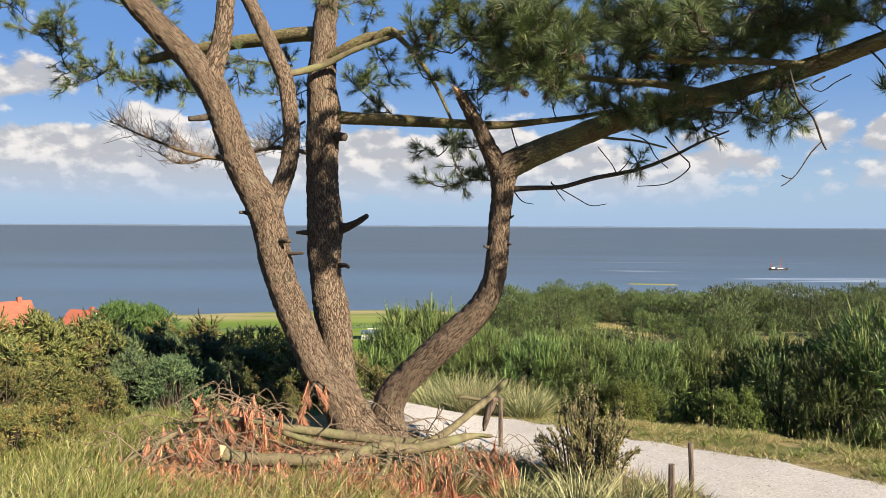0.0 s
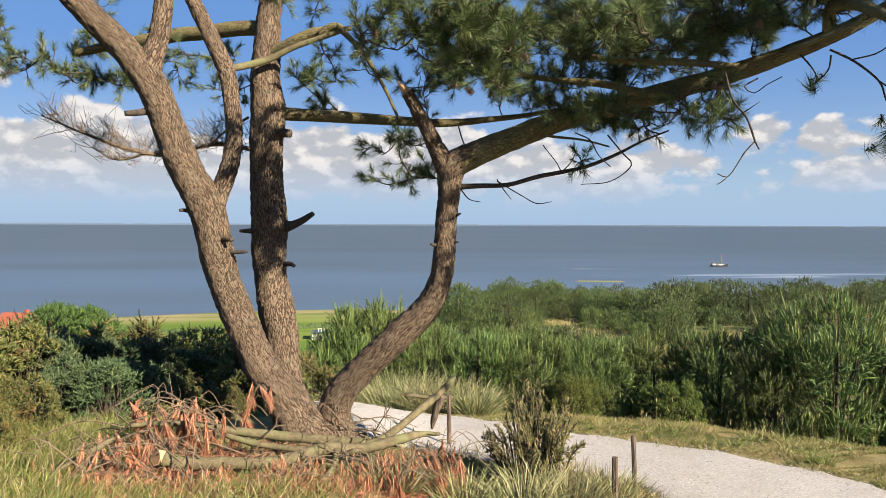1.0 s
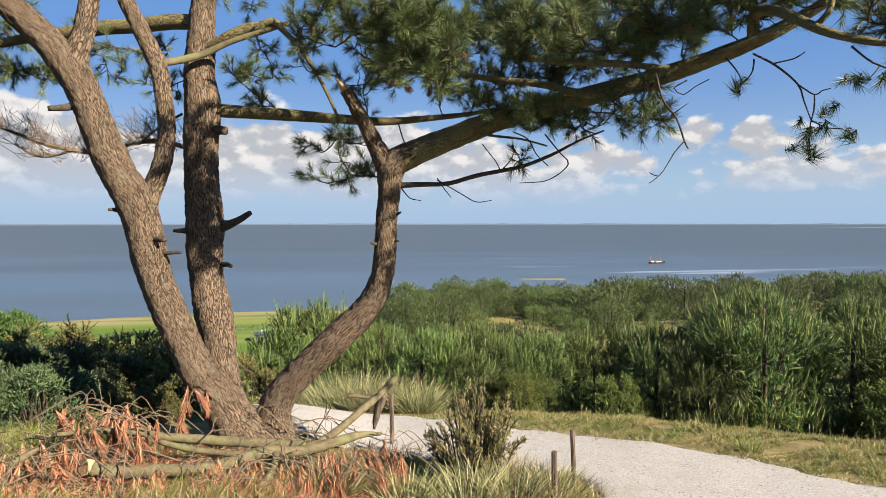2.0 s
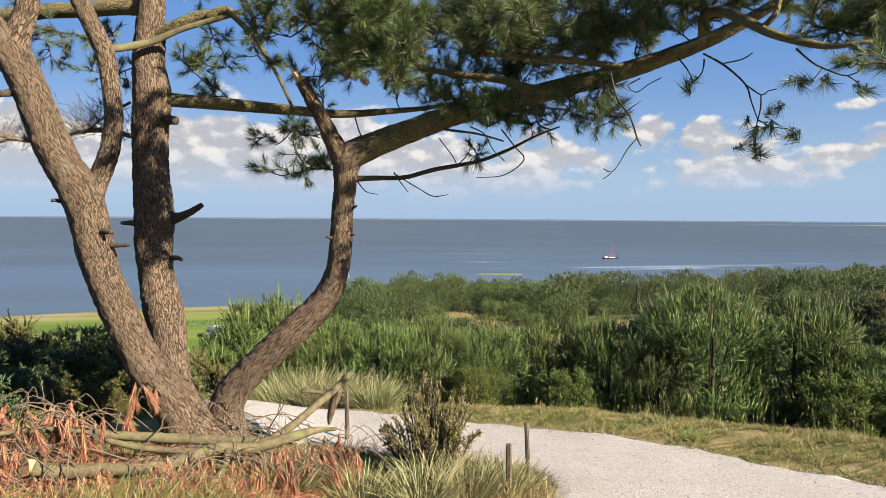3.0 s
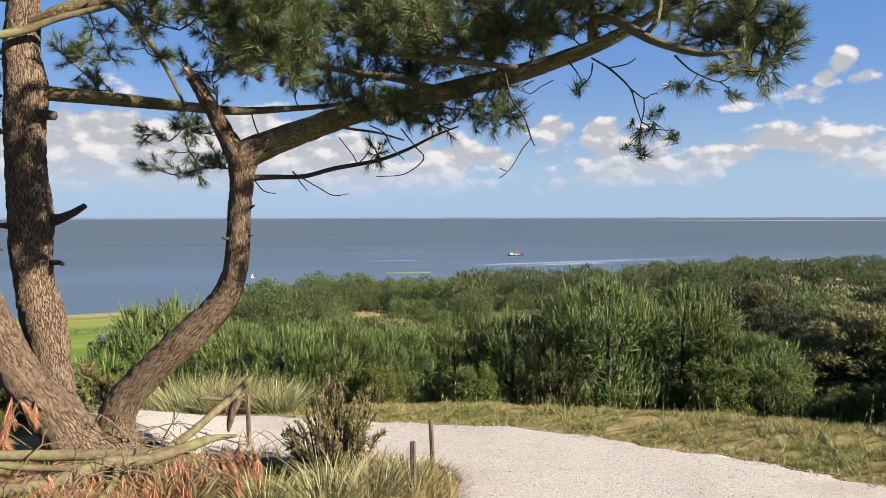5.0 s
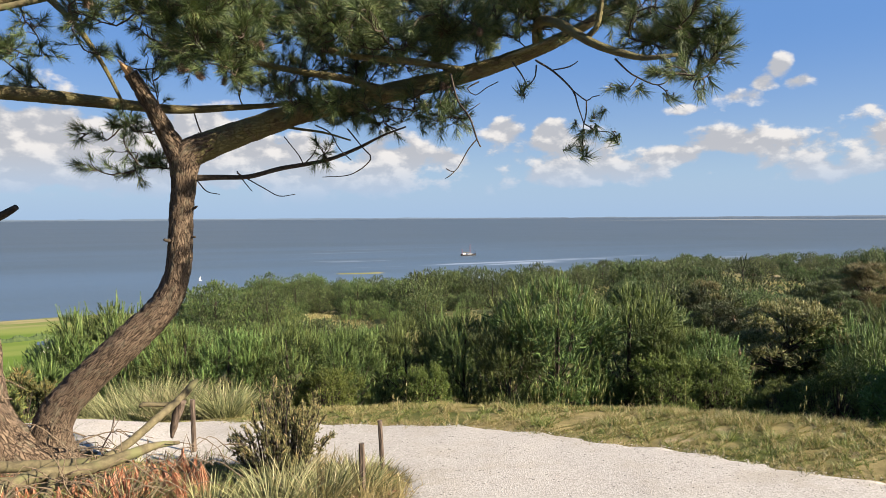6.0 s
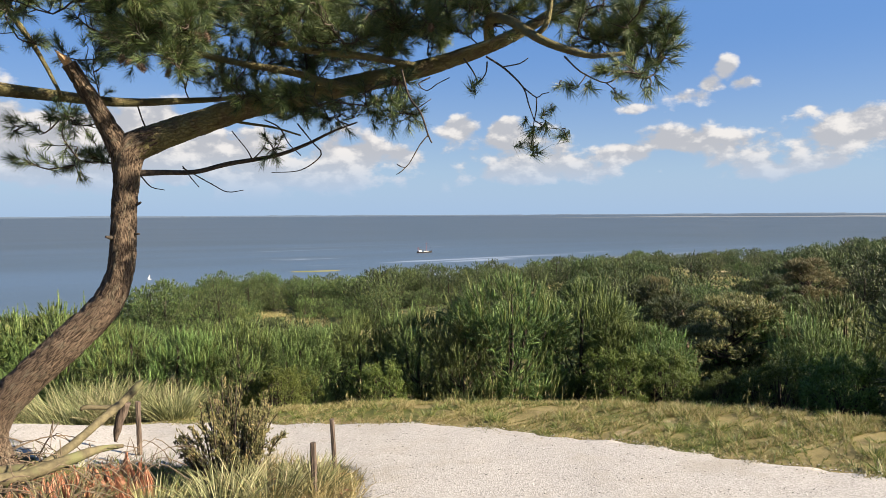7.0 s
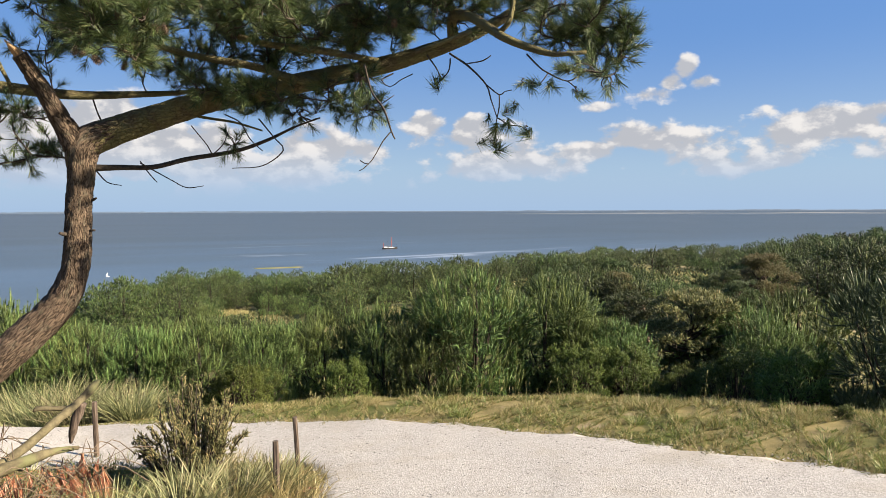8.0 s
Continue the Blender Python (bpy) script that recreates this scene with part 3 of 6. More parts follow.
def build_sea():
    verts, faces = [], []
    n = 128
    rings = [180, 400, 700, 900, 1200, 1600, 2000, 2400, 2800, 3200, 3600, 4000, 4400, 4850]
    for r in rings:
        for k in range(n):
            a = 2 * math.pi * k / n
            verts.append((r * math.sin(a), r * math.cos(a), sea_level(r)))
    for i in range(len(rings) - 1):
        for k in range(n):
            k2 = (k + 1) % n
            faces.append((i * n + k, (i + 1) * n + k, (i + 1) * n + k2, i * n + k2))
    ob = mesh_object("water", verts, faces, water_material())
    tagged(ob, "calm grey-blue shallow sea with silty bands and pale glints put into its colour", "sea", kind="structure")


def build_far_shore():
    """A low hazy coast along the horizon, uneven along its top."""
    # the distance haze is put into this blue-grey base colour
    m = material("hazy_coast", (0.066, 0.092, 0.128), (0.074, 0.1, 0.137), 0.0006, 1.0, 0.0, fine=0.001)
    rng = np.random.default_rng(3)
    verts, faces = [], []
    angles = np.arange(-60, 90, 0.12)
    low = 0.0
    for i, a in enumerate(angles):
        low = 0.95 * low + rng.normal() * 0.6
        top = SEA + 43 + low * 0.7
        s, c = math.sin(radians(a)), math.cos(radians(a))
        for r, z in ((4560, SEA + 20), (4600, top - 2), (4640, top), (4800, SEA + 20)):
            verts.append((r * s, r * c, z))
        if i:
            for j in range(3):
                faces.append((4 * i - 4 + j, 4 * i + j, 4 * i + j + 1, 4 * i - 3 + j))
    ob = mesh_object("backdrop", verts, faces, m, smooth=True)
    tagged(ob, "low hazy blue coast along the horizon", "far coast", kind="structure")


build_ground()
build_path()
build_shells()
build_sea()
build_far_shore()


def build_sandbank():
    """A pale sandbank lying far out, along the far coast."""
    m = material("wet_sand", (0.13, 0.135, 0.135), (0.18, 0.18, 0.175), 0.01, 0.6, 0.0, fine=0.05)
    verts, faces = [], []
    angles = np.arange(36, 72, 0.25)
    for i, a in enumerate(angles):
        near = 3650 + 26 * math.sin(i * 0.21) + 10 * math.sin(i * 0.77)
        deep = (210 + 80 * math.sin(i * 0.13 + 1)) * float(ease(a, 36, 46))
        for r, z in ((near - 20, -0.5), (near, 0.3), (near + deep, 0.3), (near + deep + 20, -0.5)):
            verts.append((r * math.sin(radians(a)), r * math.cos(radians(a)), sea_level(r) + z))
        if i:
            for j in range(3):
                k = 4 * i - 4 + j
                faces.append((k, k + 4, k + 5, k + 1))
    ob = mesh_object("sandbank", verts, faces, m)
    tagged(ob, "long pale sandbank far out in the shallow sea", "sandbank", kind="structure")


build_sandbank()


# ---- the leaning pine with three stems ----
def cone_mesh():
    """A small pine cone: rings of pointed scales on an egg-shaped body."""
    bm = bmesh.new()
    bmesh.ops.create_icosphere(bm, subdivisions=1, radius=1.0, matrix=Matrix.Diagonal((0.017, 0.017, 0.034, 1)))
    for i in range(6):
        z = -0.028 + 0.0105 * i
        r = 0.022 * math.sqrt(max(0.1, 1 - (z / 0.038) ** 2))
        for k in range(8):
            a = (k + 0.5 * (i % 2)) * math.pi / 4
            p = [Vector((r * 0.7 * math.cos(a + s), r * 0.7 * math.sin(a + s), z + h)) for s, h in ((-0.35, 0), (0.35, 0), (0, 0.006))]
            tip = Vector((r * 1.3 * math.cos(a), r * 1.3 * math.sin(a), z + 0.008))
            vs = [bm.verts.new(v) for v in (*p, tip)]
            for f in ((0, 1, 3), (1, 2, 3), (2, 0, 3)):
                bm.faces.new([vs[j] for j in f])
    me = bpy.data.meshes.new("cone")
    bm.to_mesh(me)
    bm.free()
    me.materials.append(CONE)
    return me


def build_big_pine():
    rng = np.random.default_rng(11)
    pine = thing("pine_tree", (0, 0, 0), "old leaning pine with three bare stems on the dune edge", "tree")
    stem_l = [(-0.481, 5.721, -0.508, 0.3668), (-0.570, 5.726, -0.362, 0.2886), (-0.698, 5.734, -0.167, 0.2152), (-0.821, 5.712, 0.060, 0.1654), (-0.989, 5.701, 0.306, 0.1455), (-1.102, 5.710, 0.548, 0.1382), (-1.210, 5.719, 0.790, 0.1406), (-1.299, 5.708, 1.033, 0.1353), (-1.360, 5.707, 1.265, 0.1423), (-1.402, 5.705, 1.492, 0.1444), (-1.465, 5.693, 1.717, 0.1487), (-1.590, 5.681, 1.945, 0.1386), (-1.700, 5.672, 2.228, 0.1334), (-1.785, 5.661, 2.486, 0.1282), (-1.898, 5.650, 2.718, 0.1277), (-2.048, 5.637, 2.916, 0.1178), (-2.206, 5.603, 3.078, 0.1099), (-2.358, 5.569, 3.237, 0.1022), (-2.479, 5.535, 3.390, 0.0968), (-2.616, 5.473, 3.602, 0.0910), (-2.796, 5.434, 3.897, 0.0812)]
    stem_l2 = [(-1.417, 5.708, 1.588, 0.1204), (-1.351, 5.755, 1.782, 0.0873), (-1.269, 5.783, 2.003, 0.0779), (-1.236, 5.813, 2.297, 0.0732), (-1.267, 5.844, 2.594, 0.0735), (-1.312, 5.872, 2.818, 0.0762), (-1.432, 5.901, 3.083, 0.0715), (-1.557, 5.931, 3.336, 0.0668), (-1.663, 5.958, 3.540, 0.0621), (-1.790, 5.988, 3.805, 0.0598), (-1.965, 6.042, 4.171, 0.0552)]
    stem_l3 = [(-1.879, 5.651, 2.766, 0.1041), (-1.821, 5.678, 2.960, 0.0854), (-1.786, 5.705, 3.156, 0.0786), (-1.770, 5.734, 3.425, 0.0741), (-1.768, 5.765, 3.719, 0.0696), (-1.768, 5.818, 4.073, 0.0604)]
    stem_m = [(-0.561, 5.874, -0.436, 0.2760), (-0.687, 5.882, -0.211, 0.1907), (-0.792, 5.910, 0.009, 0.1460), (-0.844, 5.959, 0.252, 0.1369), (-0.874, 5.988, 0.501, 0.1450), (-0.925, 6.017, 0.753, 0.1633), (-0.975, 6.046, 1.006, 0.1459), (-1.001, 6.076, 1.261, 0.1541), (-0.999, 6.096, 1.559, 0.1647), (-1.023, 6.118, 1.878, 0.1443), (-1.033, 6.151, 2.241, 0.1500), (-1.018, 6.181, 2.529, 0.1557), (-1.049, 6.211, 2.818, 0.1354), (-1.038, 6.240, 3.083, 0.1254), (-1.027, 6.270, 3.350, 0.1127), (-1.006, 6.299, 3.619, 0.0999), (-0.990, 6.331, 3.942, 0.0923), (-0.969, 6.397, 4.387, 0.0797)]
    stem_r = [(-0.377, 5.770, -0.525, 0.2714), (-0.398, 5.778, -0.304, 0.1875), (-0.402, 5.766, -0.091, 0.1475), (-0.317, 5.732, 0.106, 0.1294), (-0.121, 5.679, 0.325, 0.1256), (0.119, 5.607, 0.557, 0.1239), (0.372, 5.565, 0.808, 0.1157), (0.480, 5.522, 1.021, 0.1006), (0.519, 5.499, 1.224, 0.0954), (0.534, 5.489, 1.503, 0.0904), (0.559, 5.479, 1.780, 0.0947), (0.586, 5.486, 1.988, 0.1155), (0.743, 5.459, 2.087, 0.1011), (0.964, 5.412, 2.174, 0.0683)]
    long_limb = [(0.536, 5.481, 1.826, 0.0785), (0.595, 5.487, 1.997, 0.1109), (0.789, 5.460, 2.101, 0.1057), (1.180, 5.364, 2.259, 0.0924), (1.542, 5.217, 2.381, 0.0854), (1.881, 5.069, 2.456, 0.0808), (2.197, 4.920, 2.533, 0.0763), (2.531, 4.772, 2.616, 0.0700), (2.838, 4.625, 2.718, 0.0619), (3.120, 4.478, 2.831, 0.0543), (3.379, 4.382, 2.967, 0.0457), (3.658, 4.288, 3.150, 0.0375), (3.954, 4.194, 3.357, 0.0279)]
    snag = [(0.535, 5.486, 1.978, 0.0924), (0.458, 5.462, 2.132, 0.0758), (0.372, 5.428, 2.291, 0.0638), (0.306, 5.402, 2.408, 0.0589), (0.250, 5.376, 2.507, 0.0541), (0.209, 5.358, 2.566, 0.0517)]
    arm = [(-1.012, 6.181, 2.529, 0.0778), (-0.893, 6.180, 2.514, 0.0623), (-0.621, 6.158, 2.496, 0.0543), (-0.361, 6.137, 2.484, 0.0541), (0.154, 6.074, 2.447, 0.0434), (0.558, 6.022, 2.426, 0.0354), (0.955, 5.972, 2.456, 0.0276), (1.345, 5.922, 2.500, 0.0199), (1.679, 5.874, 2.567, 0.0123)]
    back_arm = [(-1.060, 6.309, 3.309, 0.0686), (-1.346, 6.410, 3.326, 0.0697), (-1.641, 6.510, 3.309, 0.0653), (-1.944, 6.611, 3.308, 0.0664), (-2.255, 6.711, 3.278, 0.0618), (-2.631, 6.811, 3.246, 0.0513), (-3.018, 6.910, 3.183, 0.0347)]
    peeled = [(-1.031, 6.198, 3.011, 0.0415), (-0.816, 6.080, 3.105, 0.0509), (-0.607, 6.023, 3.191, 0.0453), (-0.402, 5.983, 3.220, 0.0300), (-0.261, 5.953, 3.222, 0.0199)]
    peeled_end = [(-0.554, 6.002, 3.165, 0.0351), (-0.400, 5.954, 3.237, 0.0398), (-0.272, 5.899, 3.124, 0.0247), (-0.122, 5.842, 2.940, 0.0220), (0.026, 5.783, 2.686, 0.0170), (0.148, 5.723, 2.412, 0.0120)]
    cross = [(-1.302, 5.872, 2.833, 0.0295), (-1.145, 5.944, 2.885, 0.0323), (-0.955, 5.996, 2.962, 0.0301), (-0.752, 5.979, 3.059, 0.0250), (-0.449, 5.951, 3.162, 0.0224), (-0.261, 5.953, 3.222, 0.0100)]
    thin = [(0.609, 5.470, 1.826, 0.0277), (0.810, 5.430, 1.834, 0.0206), (1.032, 5.390, 1.842, 0.0182), (1.268, 5.331, 1.907, 0.0180), (1.603, 5.253, 1.974, 0.0155), (1.833, 5.155, 2.066, 0.0130), (2.010, 5.058, 2.163, 0.0085), (2.201, 5.010, 2.242, 0.0063)]
    for rows, name, mat, sides, label in (
            (stem_l, "stem", BARK, 30, ""), (stem_l2, "stem", BARK, 20, ""), (stem_l3, "stem", BARK, 20, ""),
            (stem_m, "stem", BARK, 28, "upright stem half in shade"), (stem_r, "stem", BARK, 28, "curved stem that bears the long limb"), (long_limb, "limb", LIMB, 26, "long level limb, olive with algae"),
            (snag, "broken_top", BARK, 18, "snapped-off stem"), (arm, "limb", LIMB, 14, "level side limb"),
            (back_arm, "limb", LIMB, 14, ""), (peeled, "limb", LIMB, 12, ""), (peeled_end, "limb", LIMB, 10, ""),
            (cross, "limb", DEADWOOD, 10, "peeled pale dead branch"), (thin, "limb", TWIG, 8, "thin bare branch")):
        big = sides > 16
        limb(name, rows, mat, pine, label, 0.014 if big else 0.04, sides * 2 if big else sides, 0.05, 9.0, 0.0 if not big else 0.0025 if mat is LIMB else 0.008)
    top = next(o for o in pine.children if o.name.startswith("broken_top"))
    # torn splinters on the snapped top
    tip = np.array(snag[-1][:3])
    along = unit(np.array(snag[-1][:3]) - np.array(snag[-2][:3]))
    for k in range(7):
        a = k * 0.9
        off = np.array([math.cos(a), 0.6 * math.sin(a), 0.3 * math.sin(a)]) * 0.028
        size = 0.06 + 0.05 * rng.random()
        limb("splinter", [(*(tip + off - along * 0.04), 0.015), (*(tip + off * 0.9 + along * size * 0.5), 0.011), (*(tip + off * 0.8 + along * size + rng.normal(size=3) * 0.01), 0.002)],
             FRESHWOOD, top, "raw orange split wood", 0.03, 6, 0.1)
    # stubs of dead side branches
    stubs = [[(-0.867, 6.073, 1.493, 0.0616), (-0.779, 5.994, 1.509, 0.0380), (-0.669, 5.925, 1.559, 0.0300), (-0.589, 5.877, 1.609, 0.0223)], [(-1.066, 6.042, 1.451, 0.0357), (-1.158, 5.993, 1.456, 0.0228), (-1.232, 5.963, 1.456, 0.0126)],
             [(-0.860, 6.032, 1.161, 0.0255), (-0.785, 5.932, 1.168, 0.0201), (-0.752, 5.911, 1.149, 0.0150)], [(-1.341, 5.671, 1.382, 0.0287), (-1.265, 5.591, 1.394, 0.0236), (-1.192, 5.540, 1.391, 0.0187)], [(-1.314, 5.697, 1.276, 0.0217), (-1.204, 5.637, 1.283, 0.0167), (-1.087, 5.597, 1.290, 0.0118)],
             [(-1.581, 5.710, 1.621, 0.0193), (-1.611, 5.650, 1.629, 0.0143), (-1.638, 5.630, 1.628, 0.0119)], [(-1.847, 5.660, 2.438, 0.0332), (-1.936, 5.579, 2.406, 0.0281), (-2.024, 5.538, 2.390, 0.0209)], [(-0.934, 6.174, 2.348, 0.0519), (-0.853, 6.053, 2.322, 0.0407), (-0.798, 6.022, 2.313, 0.0354)],
             [(0.476, 5.494, 1.354, 0.0209), (0.434, 5.434, 1.351, 0.0138), (0.406, 5.414, 1.361, 0.0092)], [(0.601, 5.462, 1.582, 0.0138), (0.633, 5.422, 1.600, 0.0092), (0.645, 5.403, 1.609, 0.0068)], [(0.581, 5.474, 1.369, 0.0139), (0.609, 5.434, 1.375, 0.0092), (0.630, 5.414, 1.376, 0.0069)]]
    for rows in stubs:
        limb("stub", rows, TWIG, pine, "grey broken branch stub", 0.03, 8, 0.08, 20)

    # boughs: seat of the foliage masses (centre, half sizes) with the limbs that bear them
    network = np.concatenate([glide(r, 0.06) for r in (long_limb, snag[:3], arm[3:], back_arm, peeled_end[:4], stem_l[14:], stem_m[12:], stem_l2[7:], stem_l3[3:], thin[4:])])[:, :3]
    masses = FOLIAGE
    centers, ways, twigs = [], [], []

    def brush(p, way, seat):
        twigs.append([(*seat, 0.004), (*((p + seat) / 2 + rng.normal(size=3) * 0.015), 0.0033), (*p, 0.0028)])
        centers.append(p)
        ways.append(way)

    # where the twigs end; those next to the limbs grow first, the others branch off from them
    ends = []
    for x, y, z, sx, sy, sz, count in masses:
        for _ in range(max(1, int(count / 7.5 + 0.5))):
            q = rng.normal(size=3)
            q = q / np.linalg.norm(q) * (0.35 + 0.65 * rng.random() ** 0.6)
            end = np.array([x, y, z]) + q * (sx, sy, sz)
            ends.append((np.linalg.norm(network - end, axis=1).min(), len(ends), end))
    for _, _, end in sorted(ends, key=lambda e: e[0]):
        far = np.linalg.norm(network - end, axis=1) + 0.25 * np.maximum(0, network[:, 2] - end[2])
        seat = network[far.argmin()]
        span = np.linalg.norm(end - seat)
        side = rng.normal(size=3) * 0.14 * span
        mid = seat * 0.6 + end * 0.4 + side + np.array([0, 0, -0.08 * span])
        late = seat * 0.25 + end * 0.75 + side * 0.5 + rng.normal(size=3) * 0.07 * span
        rows = [(*seat, 0.0045 + 0.005 * span), (*mid, 0.0055), (*late, 0.0045), (*end, 0.0035)]
        twigs.append(rows)
        line = glide(rows, 0.04)[:, :3]
        network = np.concatenate([network, line[len(line) // 3:]])
        out = unit(end - mid)
        # a whorl of brushes at the end and a few along the twig
        for k in range(10):
            c = line[int((0.3 + 0.7 * (k / 9) ** 0.6) * (len(line) - 1))]
            turn = rng.normal(size=3)
            way = unit(out * 0.55 + turn * 0.55 + np.array([0, 0, 0.25]))
            brush(c + way * rng.uniform(0.04, 0.15), way, c)
    # drooping twigs below the limb, with single brushes at their ends
    droops = [[(2.513, 3.597, 2.496, 0.0106), (2.601, 3.515, 2.411, 0.0105), (2.686, 3.443, 2.294, 0.0087), (2.711, 3.424, 2.200, 0.0070), (2.742, 3.402, 2.088, 0.0052)], [(2.686, 3.443, 2.294, 0.0070), (2.747, 3.386, 2.227, 0.0069), (2.759, 3.346, 2.242, 0.0052), (2.800, 3.327, 2.252, 0.0052)], [(2.747, 3.386, 2.227, 0.0069), (2.756, 3.399, 2.151, 0.0070), (2.735, 3.404, 2.046, 0.0052), (2.731, 3.398, 1.917, 0.0052)],
              [(2.742, 3.402, 2.088, 0.0070), (2.803, 3.346, 2.040, 0.0052), (2.852, 3.299, 2.030, 0.0052), (2.890, 3.266, 1.987, 0.0052)], [(2.546, 3.636, 2.475, 0.0089), (2.538, 3.636, 2.408, 0.0071), (2.514, 3.646, 2.365, 0.0071), (2.465, 3.667, 2.312, 0.0054)], [(2.464, 3.792, 2.518, 0.0091), (2.504, 3.744, 2.433, 0.0073), (2.518, 3.699, 2.354, 0.0054)],
              [(2.857, 3.254, 2.463, 0.0102), (2.908, 3.201, 2.384, 0.0085), (2.938, 3.150, 2.340, 0.0084), (3.023, 3.070, 2.286, 0.0067), (3.090, 3.016, 2.328, 0.0066), (3.145, 2.991, 2.364, 0.0050)], [(2.938, 3.150, 2.340, 0.0067), (2.894, 3.168, 2.276, 0.0050), (2.833, 3.198, 2.257, 0.0050)], [(3.023, 3.070, 2.286, 0.0067), (3.046, 3.034, 2.249, 0.0050), (3.066, 3.022, 2.215, 0.0050)],
              [(2.288, 3.930, 2.405, 0.0093), (2.198, 3.916, 2.352, 0.0073), (2.246, 3.890, 2.308, 0.0055), (2.303, 3.864, 2.351, 0.0055), (2.379, 3.828, 2.394, 0.0055)], [(2.578, 3.505, 2.420, 0.0070), (2.642, 3.416, 2.429, 0.0069), (2.659, 3.353, 2.451, 0.0051)],
              [(2.103, 3.970, 2.448, 0.0110), (2.118, 3.896, 2.267, 0.0108), (2.169, 3.830, 2.153, 0.0108), (2.198, 3.785, 2.011, 0.0089), (2.218, 3.772, 1.961, 0.0071)], [(2.198, 3.785, 2.011, 0.0071), (2.148, 3.806, 1.947, 0.0071), (2.107, 3.822, 1.869, 0.0054), (2.064, 3.841, 1.805, 0.0054), (2.017, 3.866, 1.826, 0.0054)], [(2.064, 3.841, 1.805, 0.0054), (2.034, 3.854, 1.776, 0.0054), (2.012, 3.865, 1.762, 0.0036)], [(2.146, 3.854, 2.176, 0.0054), (2.181, 3.805, 2.207, 0.0054), (2.223, 3.785, 2.239, 0.0036)],
              [(1.645, 4.770, 2.168, 0.0104), (1.739, 4.719, 2.033, 0.0083), (1.791, 4.680, 1.944, 0.0083), (1.651, 4.712, 1.832, 0.0062), (1.461, 4.802, 1.813, 0.0042)], [(1.437, 4.877, 2.195, 0.0084), (1.524, 4.800, 2.134, 0.0083), (1.578, 4.760, 2.020, 0.0062), (1.664, 4.754, 1.939, 0.0063)], [(1.405, 5.132, 1.920, 0.0088), (1.371, 5.144, 1.995, 0.0066), (1.320, 5.160, 2.065, 0.0066), (1.265, 5.178, 2.140, 0.0066)], [(1.405, 5.132, 1.929, 0.0088), (1.478, 5.117, 2.009, 0.0066), (1.513, 5.112, 2.097, 0.0044)], [(0.935, 5.356, 1.881, 0.0068), (0.991, 5.337, 1.791, 0.0068), (1.043, 5.320, 1.724, 0.0045)],
              [(0.935, 5.355, 1.867, 0.0090), (1.131, 5.299, 1.747, 0.0068), (1.239, 5.268, 1.688, 0.0068), (1.357, 5.237, 1.702, 0.0045)], [(0.661, 5.528, 1.809, 0.0092), (0.727, 5.507, 1.727, 0.0069), (0.820, 5.481, 1.704, 0.0046)], [(0.692, 6.117, 2.431, 0.0101), (0.726, 6.103, 2.305, 0.0101), (0.764, 6.088, 2.204, 0.0127), (0.725, 6.101, 2.254, 0.0051)]]
    for rows in droops:
        limb("twig", [(x, y, z, 0.62 * r) for x, y, z, r in rows], TWIG, pine, "", 0.03, 5, 0.0)
    for x, y, z, n in [(2.775, 3.332, 2.129, 2), (2.708, 3.420, 2.088, 1), (2.718, 3.409, 1.994, 2), (2.778, 3.359, 2.040, 2), (2.896, 3.262, 1.966, 2), (2.730, 3.397, 1.897, 3), (2.671, 3.451, 1.910, 1), (2.461, 3.669, 2.301, 2), (2.494, 3.654, 2.330, 1), (2.824, 3.202, 2.257, 3), (2.954, 3.104, 2.270, 2), (3.060, 3.025, 2.212, 2), (3.144, 2.990, 2.357, 3), (2.082, 3.971, 2.280, 3), (2.032, 3.994, 2.243, 2), (1.952, 4.089, 2.216, 2)]:
        for _ in range(int(n)):
            p = np.array([x, y, z]) + rng.normal(size=3) * 0.02
            brush(p, unit(rng.normal(size=3) * 0.6 + np.array([0, 0, -0.2])), p + np.array([0, 0, 0.03]))
    # bare boughs that show between the needles
    for rows in ([(2.192, 4.692, 2.450, 0.0337), (1.905, 4.821, 2.488, 0.0319), (1.673, 4.936, 2.566, 0.0279), (1.269, 5.097, 2.635, 0.0239), (0.864, 5.312, 2.758, 0.0177)], [(1.529, 4.827, 2.742, 0.0188), (1.734, 4.719, 2.685, 0.0227), (2.053, 4.530, 2.642, 0.0242), (2.396, 4.334, 2.572, 0.0218)], [(3.100, 4.470, 2.830, 0.0420), (2.860, 4.100, 2.890, 0.0380), (2.740, 3.700, 2.780, 0.0320), (2.769, 3.360, 2.573, 0.0276), (2.891, 3.238, 2.497, 0.0238), (2.980, 3.135, 2.454, 0.0185), (3.118, 3.010, 2.457, 0.0116)],
                 [(2.754, 3.426, 2.604, 0.0174), (2.790, 3.355, 2.659, 0.0172), (2.821, 3.345, 2.765, 0.0138), (2.835, 3.347, 2.916, 0.0103)], [(1.203, 5.364, 2.259, 0.0135), (1.380, 5.262, 2.216, 0.0111), (1.572, 5.160, 2.182, 0.0087), (1.772, 5.107, 2.125, 0.0064)], [(2.399, 3.825, 2.533, 0.0128), (2.538, 3.703, 2.592, 0.0145), (2.672, 3.582, 2.649, 0.0143)]):
        limb("limb", rows, LIMB, pine, "", 0.04, 8, 0.08)
    # the dead spray of fine twigs behind the stems
    spray = []
